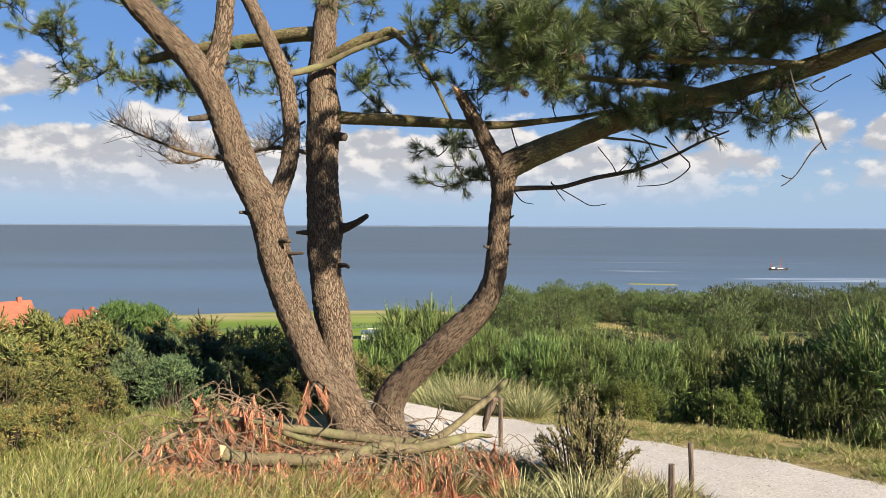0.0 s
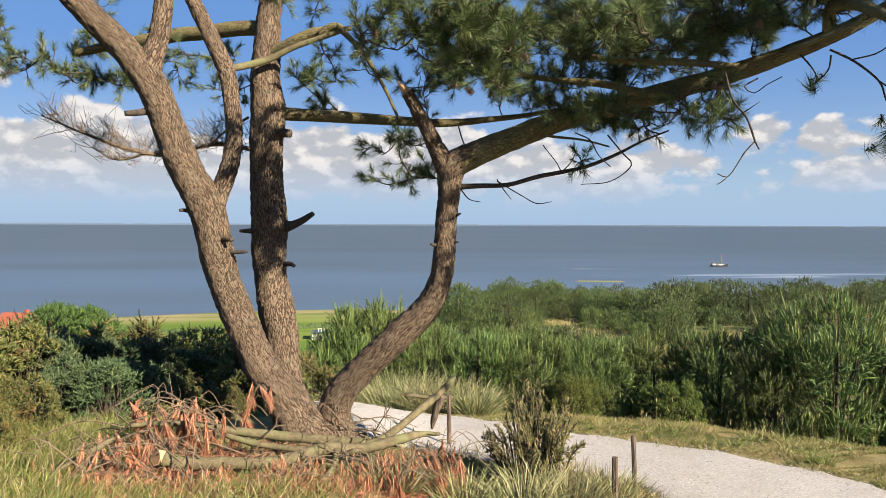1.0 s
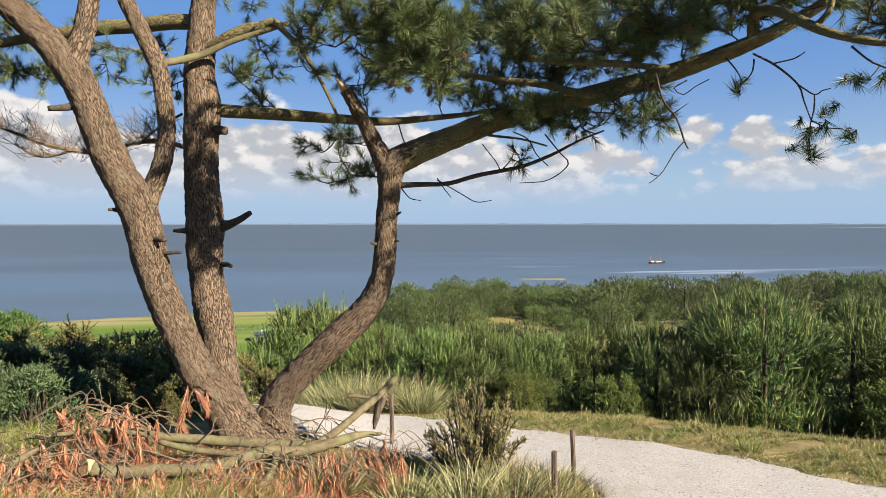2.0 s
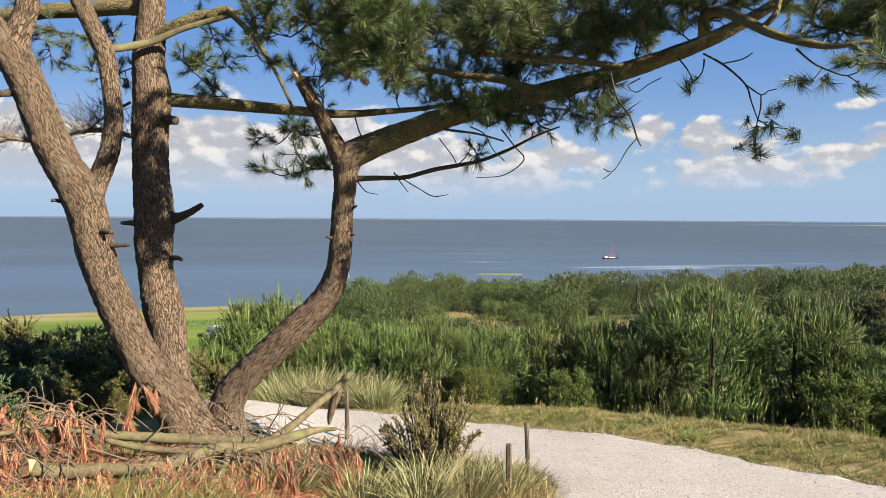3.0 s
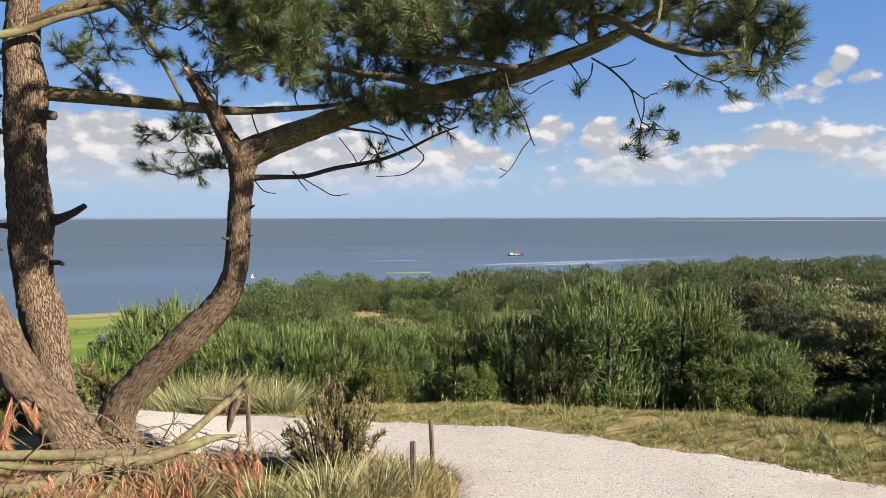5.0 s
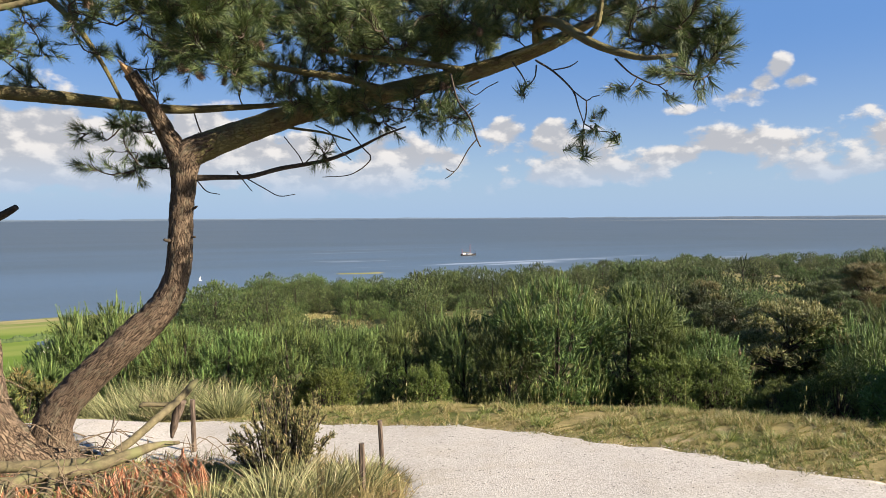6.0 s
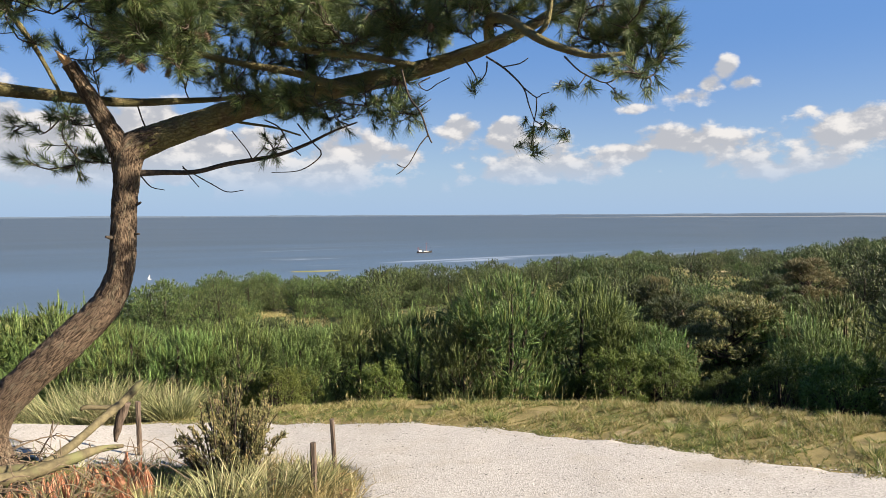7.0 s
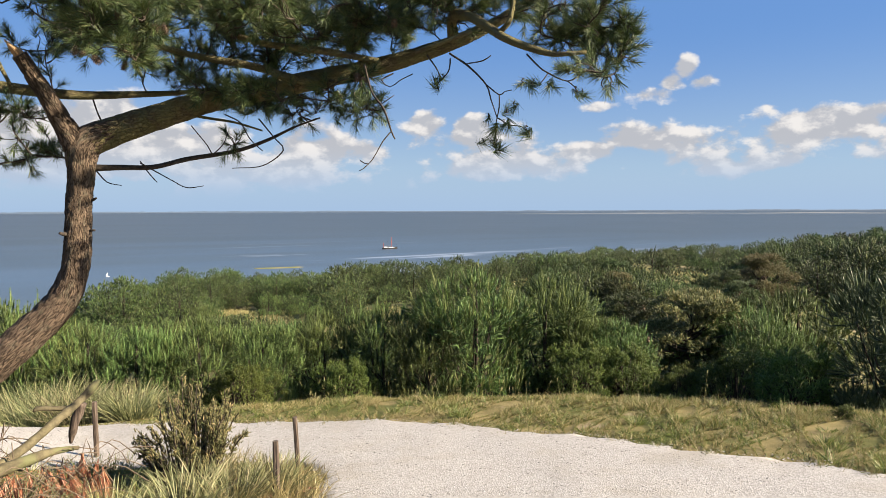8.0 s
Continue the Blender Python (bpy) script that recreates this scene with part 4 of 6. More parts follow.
    for rows in ([(-1.800, 6.672, 2.214, 0.0253), (-2.064, 6.621, 2.169, 0.0223), (-2.380, 6.574, 2.217, 0.0194), (-2.636, 6.528, 2.304, 0.0137), (-2.888, 6.482, 2.405, 0.0082), (-3.134, 6.487, 2.513, 0.0054)], [(-1.183, 6.670, 2.218, 0.0225), (-1.532, 6.724, 2.294, 0.0226), (-1.828, 6.774, 2.253, 0.0142), (-2.056, 6.768, 2.081, 0.0085)], [(-2.232, 6.623, 2.190, 0.0139), (-2.490, 6.571, 2.117, 0.0083), (-2.691, 6.525, 2.221, 0.0055)], [(-1.276, 6.582, 2.538, 0.0138), (-1.508, 6.628, 2.405, 0.0111), (-1.688, 6.673, 2.254, 0.0084)]):
        spray.append(rows)
        line = glide(rows, 0.045)
        for p in line[3:]:
            for _ in range(4):
                d = np.array([rng.normal() - 0.35, rng.normal() * 0.5, 0.55 + 0.5 * rng.normal()])
                size = rng.uniform(0.08, 0.36)
                a = p[:3] + unit(d) * size * 0.5
                b = a + unit(d + np.array([-0.2, 0, 0.7]) + rng.normal(size=3) * 0.4) * size * 0.6
                spray.append([(*p[:3], 0.003), (*a, 0.0024), (*b, 0.0016)])
                spray.append([(*a, 0.0024), (*(a + rng.normal(size=3) * 0.05), 0.002), (*(a + np.array([-0.03, 0, 0.06]) + rng.normal(size=3) * 0.07), 0.0018)])
    bundle("dead_spray", spray, BRUSH, pine, "spray of bare dead twigs", 0.06, 4, kind="stuff")
    c, w = np.array(centers), np.array(ways)
    bundle("fine_branching", twigs, TWIG, pine, "", 0.1, 5, kind="stuff")
    blade_object("crown", [tufts(c, w, rng, 66, 0.092, 0.0034, 1.15, 0.07)], NEEDLE, pine, "dense dark green tufts of long needles", kind="stuff")
    # cones among the twigs
    cone = cone_mesh()
    for k in range(46):
        p = c[rng.integers(len(c))] + np.array([0, 0, -0.05])
        ob = new("cone", cone)
        ob.parent = pine
        ob.matrix_basis = Matrix.LocRotScale(Vector(p), Euler((rng.uniform(1.8, 4.4), rng.uniform(-0.6, 0.6), rng.random() * 6)), None)
    return pine


# foliage masses: centre, half sizes in metres, number of tufts
# third to sixth mass: unseen overhead, added to shade limb and middle stem
FOLIAGE = ([(0.75, 4.4, 2.52, 0.3, 0.25, 0.2, 60), (2.75, 3.75, 2.98, 0.42, 0.4, 0.18, 80), (3.6, 3.75, 3.6, 0.5, 0.4, 0.22, 90), (2.9, 4.25, 3.55, 0.5, 0.4, 0.22, 90), (4.2, 3.25, 3.75, 0.45, 0.4, 0.2, 70), (0.62, 4.5, 3.35, 0.5, 0.35, 0.3, 90), (0.7, 4.46, 2.78, 0.34, 0.28, 0.3, 100), (1.668, 5.692, 3.079, 0.953, 0.715, 0.405, 230), (2.437, 5.492, 3.166, 0.873, 0.735, 0.345, 220), (0.937, 5.891, 2.982, 0.543, 0.740, 0.345, 110), (0.130, 4.791, 2.931, 0.380, 0.320, 0.168, 80), (0.637, 4.689, 2.935, 0.352, 0.313, 0.176, 80), (0.401, 5.989, 2.879, 0.351, 0.351, 0.251, 50), (0.333, 5.705, 3.334, 0.429, 0.524, 0.286, 50), (2.879, 5.296, 3.307, 0.885, 0.708, 0.332, 150), (1.329, 4.787, 2.929, 0.640, 0.440, 0.200, 130), (0.570, 5.192, 3.000, 0.434, 0.477, 0.260, 70), (1.922, 4.483, 2.880, 0.599, 0.374, 0.187, 130), (1.465, 5.004, 3.406, 0.667, 0.417, 0.208, 50)]
           + [(1.856, 5.366, 2.366, 0.676, 0.225, 0.099, 45), (1.414, 5.069, 2.423, 0.383, 0.128, 0.106, 30), (2.492, 4.763, 2.356, 0.160, 0.160, 0.140, 20), (0.101, 5.662, 2.095, 0.429, 0.286, 0.262, 64), (-0.563, 6.089, 2.795, 0.306, 0.306, 0.281, 50), (-0.141, 5.691, 2.903, 0.238, 0.286, 0.333, 40), (1.660, 5.153, 2.000, 0.195, 0.108, 0.069, 8)]
           + [(-3.209, 6.715, 3.301, 0.618, 0.730, 0.449, 110), (-2.703, 6.704, 3.023, 0.505, 0.730, 0.281, 60), (-3.751, 6.324, 3.506, 0.527, 0.633, 0.264, 50), (-2.576, 6.824, 3.616, 0.456, 0.684, 0.342, 60), (-1.805, 6.703, 3.084, 0.449, 0.674, 0.225, 36), (-1.522, 6.688, 2.693, 0.281, 0.449, 0.225, 18), (-0.826, 6.520, 3.640, 0.436, 0.653, 0.218, 40), (-3.062, 5.995, 2.761, 0.201, 0.301, 0.151, 10), (-1.888, 6.792, 2.766, 0.171, 0.285, 0.125, 10)]
           + [(1.280, 5.975, 2.784, 0.388, 0.291, 0.242, 65), (1.831, 5.474, 2.805, 0.374, 0.281, 0.187, 65), (2.261, 4.923, 2.863, 0.354, 0.265, 0.177, 65), (0.916, 6.390, 2.907, 0.301, 0.301, 0.226, 40), (1.923, 5.179, 2.396, 0.383, 0.180, 0.099, 50), (1.480, 5.549, 2.990, 0.505, 0.322, 0.207, 80), (2.001, 4.841, 3.046, 0.468, 0.298, 0.191, 80), (2.464, 4.260, 2.869, 0.320, 0.240, 0.160, 60)]
           + [(1.942, 4.750, 2.336, 0.584, 0.146, 0.092, 56), (2.323, 4.296, 2.362, 0.128, 0.096, 0.136, 18), (2.755, 3.863, 3.185, 0.498, 0.459, 0.191, 40), (3.083, 3.429, 3.036, 0.366, 0.366, 0.183, 40), (3.033, 3.924, 3.059, 0.560, 0.520, 0.240, 110), (3.238, 3.439, 2.791, 0.337, 0.487, 0.225, 90), (3.331, 3.023, 2.582, 0.227, 0.349, 0.227, 90), (3.074, 3.044, 2.369, 0.204, 0.204, 0.061, 18), (2.730, 4.448, 3.031, 0.638, 0.638, 0.255, 90)])
build_big_pine()


# ---- young pines, wood, shrubs ----
def pine_bush(name, seed, label, group, body, shoot, lobes=11, wide=0.37, each=74, tips=13, finger=0.12, core=0.0048, needles=(60, 110), size=0.021, width=0.0017, upright=0.82, low=0.1):
    """A bushy pine, one metre high: a stem with rising boughs, lobes of needled side shoots with gaps between, and upright finger-like new shoots on top of each lobe."""
    rng = np.random.default_rng(seed)
    tree = thing(name, (0, 0, 0), label, "tree", group)
    crest = 1.0 - 0.75 * finger
    heads = [(0.0, 0.0, crest - 0.2 * wide - 0.05, 0.36 * wide)]
    turn = rng.uniform(0, 6.28)
    for k in range(lobes - 1):
        out = wide * (0.35 + 0.5 * math.sqrt((k + 0.5) / (lobes - 1)))
        a = turn + 2.39996 * k + rng.uniform(-0.3, 0.3)
        rad = wide * rng.uniform(0.33, 0.48)
        high = (crest - rad * 0.6) * (1.0 - 0.55 * (out / wide) ** 1.8 * rng.uniform(0.5, 1.3))
        heads.append((out * math.cos(a), out * math.sin(a), max(low + rad * 0.7, high), rad))
        if k % 2 and high > 0.5:
            heads.append((out * 0.9 * math.cos(a + 0.2), out * 0.9 * math.sin(a + 0.2), max(low + rad * 0.5, high - rad * 1.5), rad))
    for k in range(9):
        a, out = turn + 0.7 * k + rng.uniform(-0.2, 0.2), wide * rng.uniform(0.6, 0.85)
        heads.append((out * math.cos(a), out * math.sin(a), low * 0.6 + wide * rng.uniform(0.1, 0.4), wide * rng.uniform(0.24, 0.34)))
    boughs = [[(0, 0, -0.3, 0.022), (0.02, 0, 0.3, 0.015), (0, 0.02, heads[0][2], 0.005)]]
    c = np.array(heads)
    base, way, tops, rise = [], [], [], []
    for x, y, z, rad in heads:
        boughs.append([(0, 0, z * 0.35, 0.007), (x * 0.6, y * 0.6, z * 0.55, 0.005), (x, y, z, 0.003)])
        d = unit(rng.normal(size=(each, 3)) + np.array([0, 0, 0.25]))
        p = np.array([x, y, z]) + d * rad * rng.uniform(0.45, 0.95, (each, 1))
        away = unit(np.array([x, y, 0.0])) if x or y else np.zeros(3)
        base.append(p)
        way.append(unit(d * 0.75 + away * 0.15 + np.array([0, 0, 0.55]) + rng.normal(size=(each, 3)) * 0.2))
        d = unit(rng.normal(size=(tips, 3)) * np.array([1, 1, 0.7]) + np.array([0, 0, 0.55]))
        p = np.array([x, y, z]) + d * rad * rng.uniform(0.6, 0.95, (tips, 1))
        tops.append(p)
        rise.append(unit(d * (1 - upright) + away * 0.12 + np.array([0, 0, upright]) + rng.normal(size=(tips, 3)) * 0.09))
    bundle("branching", boughs, TWIG, tree, "", 0.2, 4, kind="stuff")
    for part_name, b, w, span, count, mat, note in (("crown", base, way, 0.6, needles[0], body, ""), ("new_growth", tops, rise, 1.0, needles[1], shoot, "lighter upright new shoots")):
        b, w = np.concatenate(b), np.concatenate(w)
        inside = (np.linalg.norm(b[:, None] - c[None, :, :3], axis=2) < 0.55 * c[None, :, 3]).sum(1) > (1 if span < 1 else 0)
        b, w = b[~inside & (b[:, 2] > 0.0)], w[~inside & (b[:, 2] > 0.0)]
        n = len(b)
        blade_object(part_name, shoots(b, w, finger * span * rng.uniform(0.6, 1.25, n), core * rng.uniform(0.8, 1.3, n), rng, count, size, width, 3), mat, tree, note, kind="stuff")
    return tree


def round_pine(name, seed, clumps, tall, wide, tufts_each, thick, mat, label, bare=0.3):
    """An older pine: bent trunk, limbs, and a crown of separate clumps of short upright shoots with gaps between."""
    rng = np.random.default_rng(seed)
    tree = thing(name, (0, 0, 0), label, "tree", "" if name == "broadleaf_tree" else name.replace("_", " ") + "s below the dune")
    lean = rng.normal(size=2) * 0.12 * tall
    trunk = [(0, 0, -0.5, 0.045 * wide + 0.03), (lean[0] * 0.4, lean[1] * 0.4, tall * 0.45, 0.035 * wide + 0.02), (lean[0], lean[1], tall * 0.85, 0.02 * wide)]
    limb("trunk", trunk, BARK, tree, "", 0.4, 7, 0.1, 3)
    boughs, base, way = [], [], []
    lobes = rng.uniform(0, 6.28, 2)
    for k in range(clumps):
        a = rng.random() * 6.283
        t = rng.random()
        d = wide * math.sqrt(1 - (t * 0.95) ** 2.2) * (0.3 + 0.7 * rng.random() ** 0.5) * (0.85 + 0.25 * math.sin(3 * a + lobes[0]) * math.cos(4 * t + lobes[1]))
        p = np.array([d * math.cos(a) + lean[0] * t, d * math.sin(a) + lean[1] * t, tall * (bare + (0.95 - bare) * t)])
        q = np.array([lean[0] * t * 0.8, lean[1] * t * 0.8, p[2] * 0.72])
        boughs.append([(*q, 0.016 * wide + 0.006), (*((p + q) / 2 + rng.normal(size=3) * 0.05 * wide), 0.012 * wide), (*p, 0.006)])
        m = int(tufts_each * rng.uniform(0.6, 1.4))
        size = wide * rng.uniform(0.15, 0.3)
        dirs = unit(rng.normal(size=(m, 3)))
        dirs[:, 2] = np.abs(dirs[:, 2]) * 0.9 - 0.3
        base.append(p + dirs * (size * rng.random((m, 1)) ** 0.4) * np.array([1.05, 1.05, 0.85]))
        way.append(unit(dirs * 0.7 + np.array([0, 0, 0.55]) + rng.normal(size=(m, 3)) * 0.3))
    bundle("branching", boughs, TWIG, tree, "", 0.3, 4, kind="stuff")
    b, w = np.concatenate(base), np.concatenate(way)
    n = len(b)
    blade_object("crown", shoots(b, w, thick * rng.uniform(2.5, 5.0, n), thick * rng.uniform(0.4, 0.75, n), rng, 5, thick * 3.0, thick * 0.6, 3), mat, tree, kind="stuff")
    return tree


def scrub(name, seed, stems, tall, wide, sprigs, thick, mat, label, twigmat, spread=0.45, category="shrub"):
    """A thorny shrub: many stems from the ground, set with short prickly sprigs to their tips."""
    rng = np.random.default_rng(seed)
    bush = thing(name, (0, 0, 0), label, category, "gorse bushes on the dune edge" if name == "gorse_bush" else "shrubs below the path")
    rods, base, way = [], [], []
    for k in range(stems):
        a = rng.random() * 6.283
        d = wide * rng.random() ** 0.6
        root = np.array([math.cos(a), math.sin(a), 0]) * d * 0.5
        top = np.array([math.cos(a) * d, math.sin(a) * d, tall * (1 - 0.5 * (d / wide) ** 2) * rng.uniform(0.45, 1.1)])
        mid = (root + top) / 2 + np.array([0, 0, 0.1 * tall]) + rng.normal(size=3) * 0.06 * wide
        rods.append([(*(root - np.array([0, 0, 0.1])), 0.008), (*mid, 0.006), (*top, 0.003)])
        t = rng.uniform(0.2, 1.0, sprigs)[:, None]
        line = np.where(t < 0.5, root + (mid - root) * t * 2, mid + (top - mid) * (t * 2 - 1))
        base.append(line + rng.normal(size=(sprigs, 3)) * 0.03 * wide)
        way.append(unit(unit(top - root) + rng.normal(size=(sprigs, 3)) * spread))
    bundle("branching", rods, twigmat, bush, "", 0.15, 4, kind="stuff")
    b, w = np.concatenate(base), np.concatenate(way)
    n = len(b)
    blade_object("foliage", shoots(b, w, thick * rng.uniform(4, 9, n), thick * rng.uniform(0.7, 1.2, n), rng, 10, thick * 3.0, thick * 0.6), mat, bush, kind="stuff")
    return bush


def clump_bush(name, seed, clumps, each, wide, thick, mat, label, group, dry=None, prick=9, category="shrub"):
    """A dense prickly bush: stems, and rounded clumps of short shoots with gaps between; dry: how many clumps are brown."""
    rng = np.random.default_rng(seed)
    bush = thing(name, (0, 0, 0), label, category, group)
    rods, sets = [], ([], [], [], [])
    lobes = rng.uniform(0, 6.28, 3)
    for k in range(clumps):
        a, t = rng.random() * 6.283, rng.random() ** 0.8
        d = wide * math.sqrt(max(0.03, 1 - (t * 0.97) ** 2.6)) * (0.45 + 0.55 * rng.random() ** 0.5) * (0.85 + 0.22 * math.sin(3 * a + lobes[0]) + 0.15 * math.sin(5 * a + lobes[1]))
        p = np.array([d * math.cos(a), d * math.sin(a), 0.06 + 0.84 * t * (0.9 + 0.12 * math.sin(2 * a + lobes[2]))])
        root = np.array([p[0] * 0.25, p[1] * 0.25, -0.05])
        rods.append([(*root, 0.012), (*((p + root) / 2 + rng.normal(size=3) * 0.05), 0.008), (*p, 0.004)])
        m = int(each * rng.uniform(0.6, 1.4))
        size = rng.uniform(0.055, 0.13)
        out = unit(np.array([p[0], p[1], 0.35 * p[2] + 0.1]))
        dirs = unit(rng.normal(size=(m, 3)) + out * 0.7)
        brown = dry is not None and rng.random() < dry * (1.5 - t)
        j = 2 if brown else 0
        sets[j].append(p + dirs * (size * rng.random((m, 1)) ** 0.5))
        sets[j + 1].append(unit(dirs * 0.8 + np.array([0, 0, 0.35]) + rng.normal(size=(m, 3)) * 0.35))
    bundle("branching", rods, TWIG, bush, "", 0.2, 4, kind="stuff")
    for j, part_name, m in ((0, "foliage", mat), (2, "dry_foliage", GORSEDRY)):
        if sets[j]:
            b, w = np.concatenate(sets[j]), np.concatenate(sets[j + 1])
            n = len(b)
            blade_object(part_name, shoots(b, w, thick * rng.uniform(3, 7.5, n), thick * rng.uniform(0.6, 1.1, n), rng, prick, thick * 3.2, thick * 0.6, 3), m, bush, "" if j == 0 else "dry brown sprigs", kind="stuff")
    return bush


def ground_z(x, y):
    return float(height(x, y))


def stand(ob, x, y, scale=1.0, turn=0.0, sink=0.0):
    return copy_thing(ob, Matrix.LocRotScale((x, y, ground_z(x, y) - sink), Euler((0, 0, turn)), (scale, scale, scale)))


def polar(az, r):
    return r * math.sin(radians(az)), r * math.cos(radians(az))


def remove(ob):
    for o in (*ob.children_recursive, ob):
        bpy.data.objects.remove(o)


SKYLINE = [(-10, -6.5), (0, -5.6), (5, -5.3), (12, -4.6), (16, -5.3), (22, -5.0), (26, -4.1), (32, -4.2), (44, -3.3), (56, -3.0), (60, -2.2), (66, -1.2), (80, -1.0)]


def top_for(az, r, el):
    """Height of a tree at that compass angle and distance whose top is seen el degrees over the eye's level."""
    return 1.52 + r * math.tan(radians(el)) - ground_z(*polar(az, r))


# open sandy places on the slope: compass angle, distance, half width
CLEARINGS = [(6.0, 46, 2.2), (12.8, 50, 2.0), (15.5, 42, 2.4), (18.8, 38, 1.8), (25.5, 26, 2.0), (28.0, 34, 2.0), (36.0, 52, 2.2)]


def in_clearing(x, y):
    return any(math.hypot(x - polar(a, r)[0], (y - polar(a, r)[1]) * 0.6) < w for a, r, w in CLEARINGS)


def looks_open(az):
    """Where the low growth leaves the view free on the clearings."""
    return 12 < az < 20.5 or 4 < az < 8.5 or 24 < az < 30.5


def plant_slope():
    rng = np.random.default_rng(21)
    young = "young pines on the dune"
    near = [pine_bush("young_pine", 30 + k, "bushy young pine with bright upright shoots beside the path", young, YOUNGBODY, YOUNG) for k in range(4)]
    mid = [pine_bush("young_pine", 40 + k, "young pine with upright shoots on the dune slope", young, YOUNGBODY, YOUNG, 7, 0.44, 44, 12, 0.12, 0.0065, (34, 54), 0.027, 0.003, 0.75) for k in range(4)]
    far = [pine_bush("dune_pine", 50 + k, "rounded dune pine in the wood below", "dune pines below the dune", FARPINE, FARTIP, 8, 0.5, 60, 14, 0.08, 0.009, (18, 22), 0.026, 0.004, 0.5, 0.05) for k in range(4)]
    tall = [round_pine("tall_pine", 60 + k, 60, 1.0, 0.42, 40, 0.0115, FARPINE, "taller pine with a bare trunk and clumped crown", 0.45) for k in range(2)]
    # the large young pines along the verge: compass angle, distance, height of the top in the view, form
    for az, r, el, k in ((35.4, 10.6, -4.9, 0), (27.6, 10.9, -8.0, 1), (41.2, 11.4, -5.6, 2), (22.5, 11.2, -8.6, 3), (17.5, 10.6, -9.2, 1), (12.5, 10.4, -8.7, 2), (8.0, 10.4, -9.0, 3), (44.0, 11.5, -8.0, 3),
                         (4.5, 10.8, -8.6, 0), (31.5, 10.2, -9.0, 3), (60.5, 13.5, -6.0, 2), (47.5, 11.2, -9.0, 0), (56.5, 12.8, -7.4, 1),
                         (-1.2, 13.0, -6.4, 1), (1.8, 13.5, -7.6, 3), (-4.2, 12.4, -8.6, 0), (20.0, 13.4, -9.2, 2), (10.5, 13.2, -8.8, 3), (58.5, 11.6, -8.0, 0)):
        x, y = polar(az, r)
        stand(near[k], x, y, (top_for(az, r, el) + 0.1) * 1.06, rng.random() * 6.28, 0.1)
    # young pines whose shade is put into the needles by a darker colour
    dusky = pine_bush("young_pine", 36, "young pine beside the turf with shade put into its needle colour", young, DARKPINE, DARKPINE)
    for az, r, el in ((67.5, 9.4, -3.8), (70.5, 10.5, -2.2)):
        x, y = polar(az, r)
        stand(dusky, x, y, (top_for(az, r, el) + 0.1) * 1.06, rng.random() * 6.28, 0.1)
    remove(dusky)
    old = round_pine("old_pine", 68, 46, 1.0, 0.62, 120, 0.0105, OLDPINE, "old olive-brown pine with layered boughs behind the turf", 0.12)
    for az, r, el in ((52.0, 13.0, -5.9), (58.0, 30.0, -3.2), (46.5, 26.0, -5.0)):
        x, y = polar(az, r)
        stand(old, x, y, top_for(az, r, el), rng.random() * 6.28, 0.1)
    remove(old)
    # scattered young pines further down
    count = 0
    while count < 165:
        az, r = rng.uniform(-3.0, 66), 12 + 35 * rng.random() ** 0.9
        x, y = polar(az, r)
        if wave(np.array(x), np.array(y), 0.3, 4.0) > 0.75 or in_clearing(x, y):
            continue
        open_view = looks_open(az)
        h = min(rng.uniform(0.8, 2.0), top_for(az, r, -9.2 if open_view and r < 42 else np.interp(r, [13, 20, 30, 47], [-9.4, -8.4, -7.2, -6.0]) - 0.8 * rng.random()))
        count += 1
        if h > 0.4:
            stand(mid[count % 4], x, y, h, rng.random() * 6.28, 0.1)
    count = 0
    while count < 235:
        az, r = rng.uniform(0.0, 75), 30 + 85 * rng.random() ** 1.15
        x, y = polar(az, r)
        if r < 62 and (wave(np.array(x), np.array(y), 0.21, 1.0) > 0.7 or in_clearing(x, y)):
            continue
        line = np.interp(az, [a for a, e in SKYLINE], [e for a, e in SKYLINE])
        h = min(rng.uniform(1.3, 3.3) * (1.5 if az > 40 else 1.0), top_for(az, r, line + 0.35 - 0.7 * rng.random()), top_for(az, r, -8.3) if looks_open(az) and r < 46 else 9.0)
        count += 1
        if h > 0.7:
            stand(far[count % 4], x, y, h, rng.random() * 6.28, 0.1)
    # a closed belt of pines along the lower edge of the slope
    for k in range(120):
        az, r = -1.0 + 64.0 * (k + rng.random()) / 120, rng.uniform(50, 88)
        line = np.interp(az, [a for a, e in SKYLINE], [e for a, e in SKYLINE])
        x, y = polar(az, r)
        h = min(4.2, top_for(az, r, line + 0.5 - 1.5 * rng.random() ** 1.3))
        if h > 0.7:
            stand(far[k % 4], x, y, h, rng.random() * 6.28, 0.1)
    # low wind-cut pines that fill the slope
    low = [pine_bush("scrub_pine", 65 + k, "low wind-cut pine scrub on the dune slope", "scrub pines below the dune", FARPINE, FARTIP, 9, 0.9, 60, 14, 0.13, 0.014, (18, 22), 0.042, 0.007, 0.5, 0.05) for k in range(3)]
    count = 0
    while count < 150:
        az, r = rng.uniform(-1.0, 70), 22 + 60 * rng.random()
        x, y = polar(az, r)
        if wave(np.array(x), np.array(y), 0.26, 2.4) > 0.8 or in_clearing(x, y):
            continue
        line = np.interp(az, [a for a, e in SKYLINE], [e for a, e in SKYLINE])
        h = min(rng.uniform(0.8, 1.9), top_for(az, r, line - 0.2), top_for(az, r, -8.4) if looks_open(az) and r < 46 else 9.0)
        count += 1
        if h > 0.4:
            stand(low[count % 3], x, y, h, rng.random() * 6.28, 0.05)
    for ob in low:
        remove(ob)
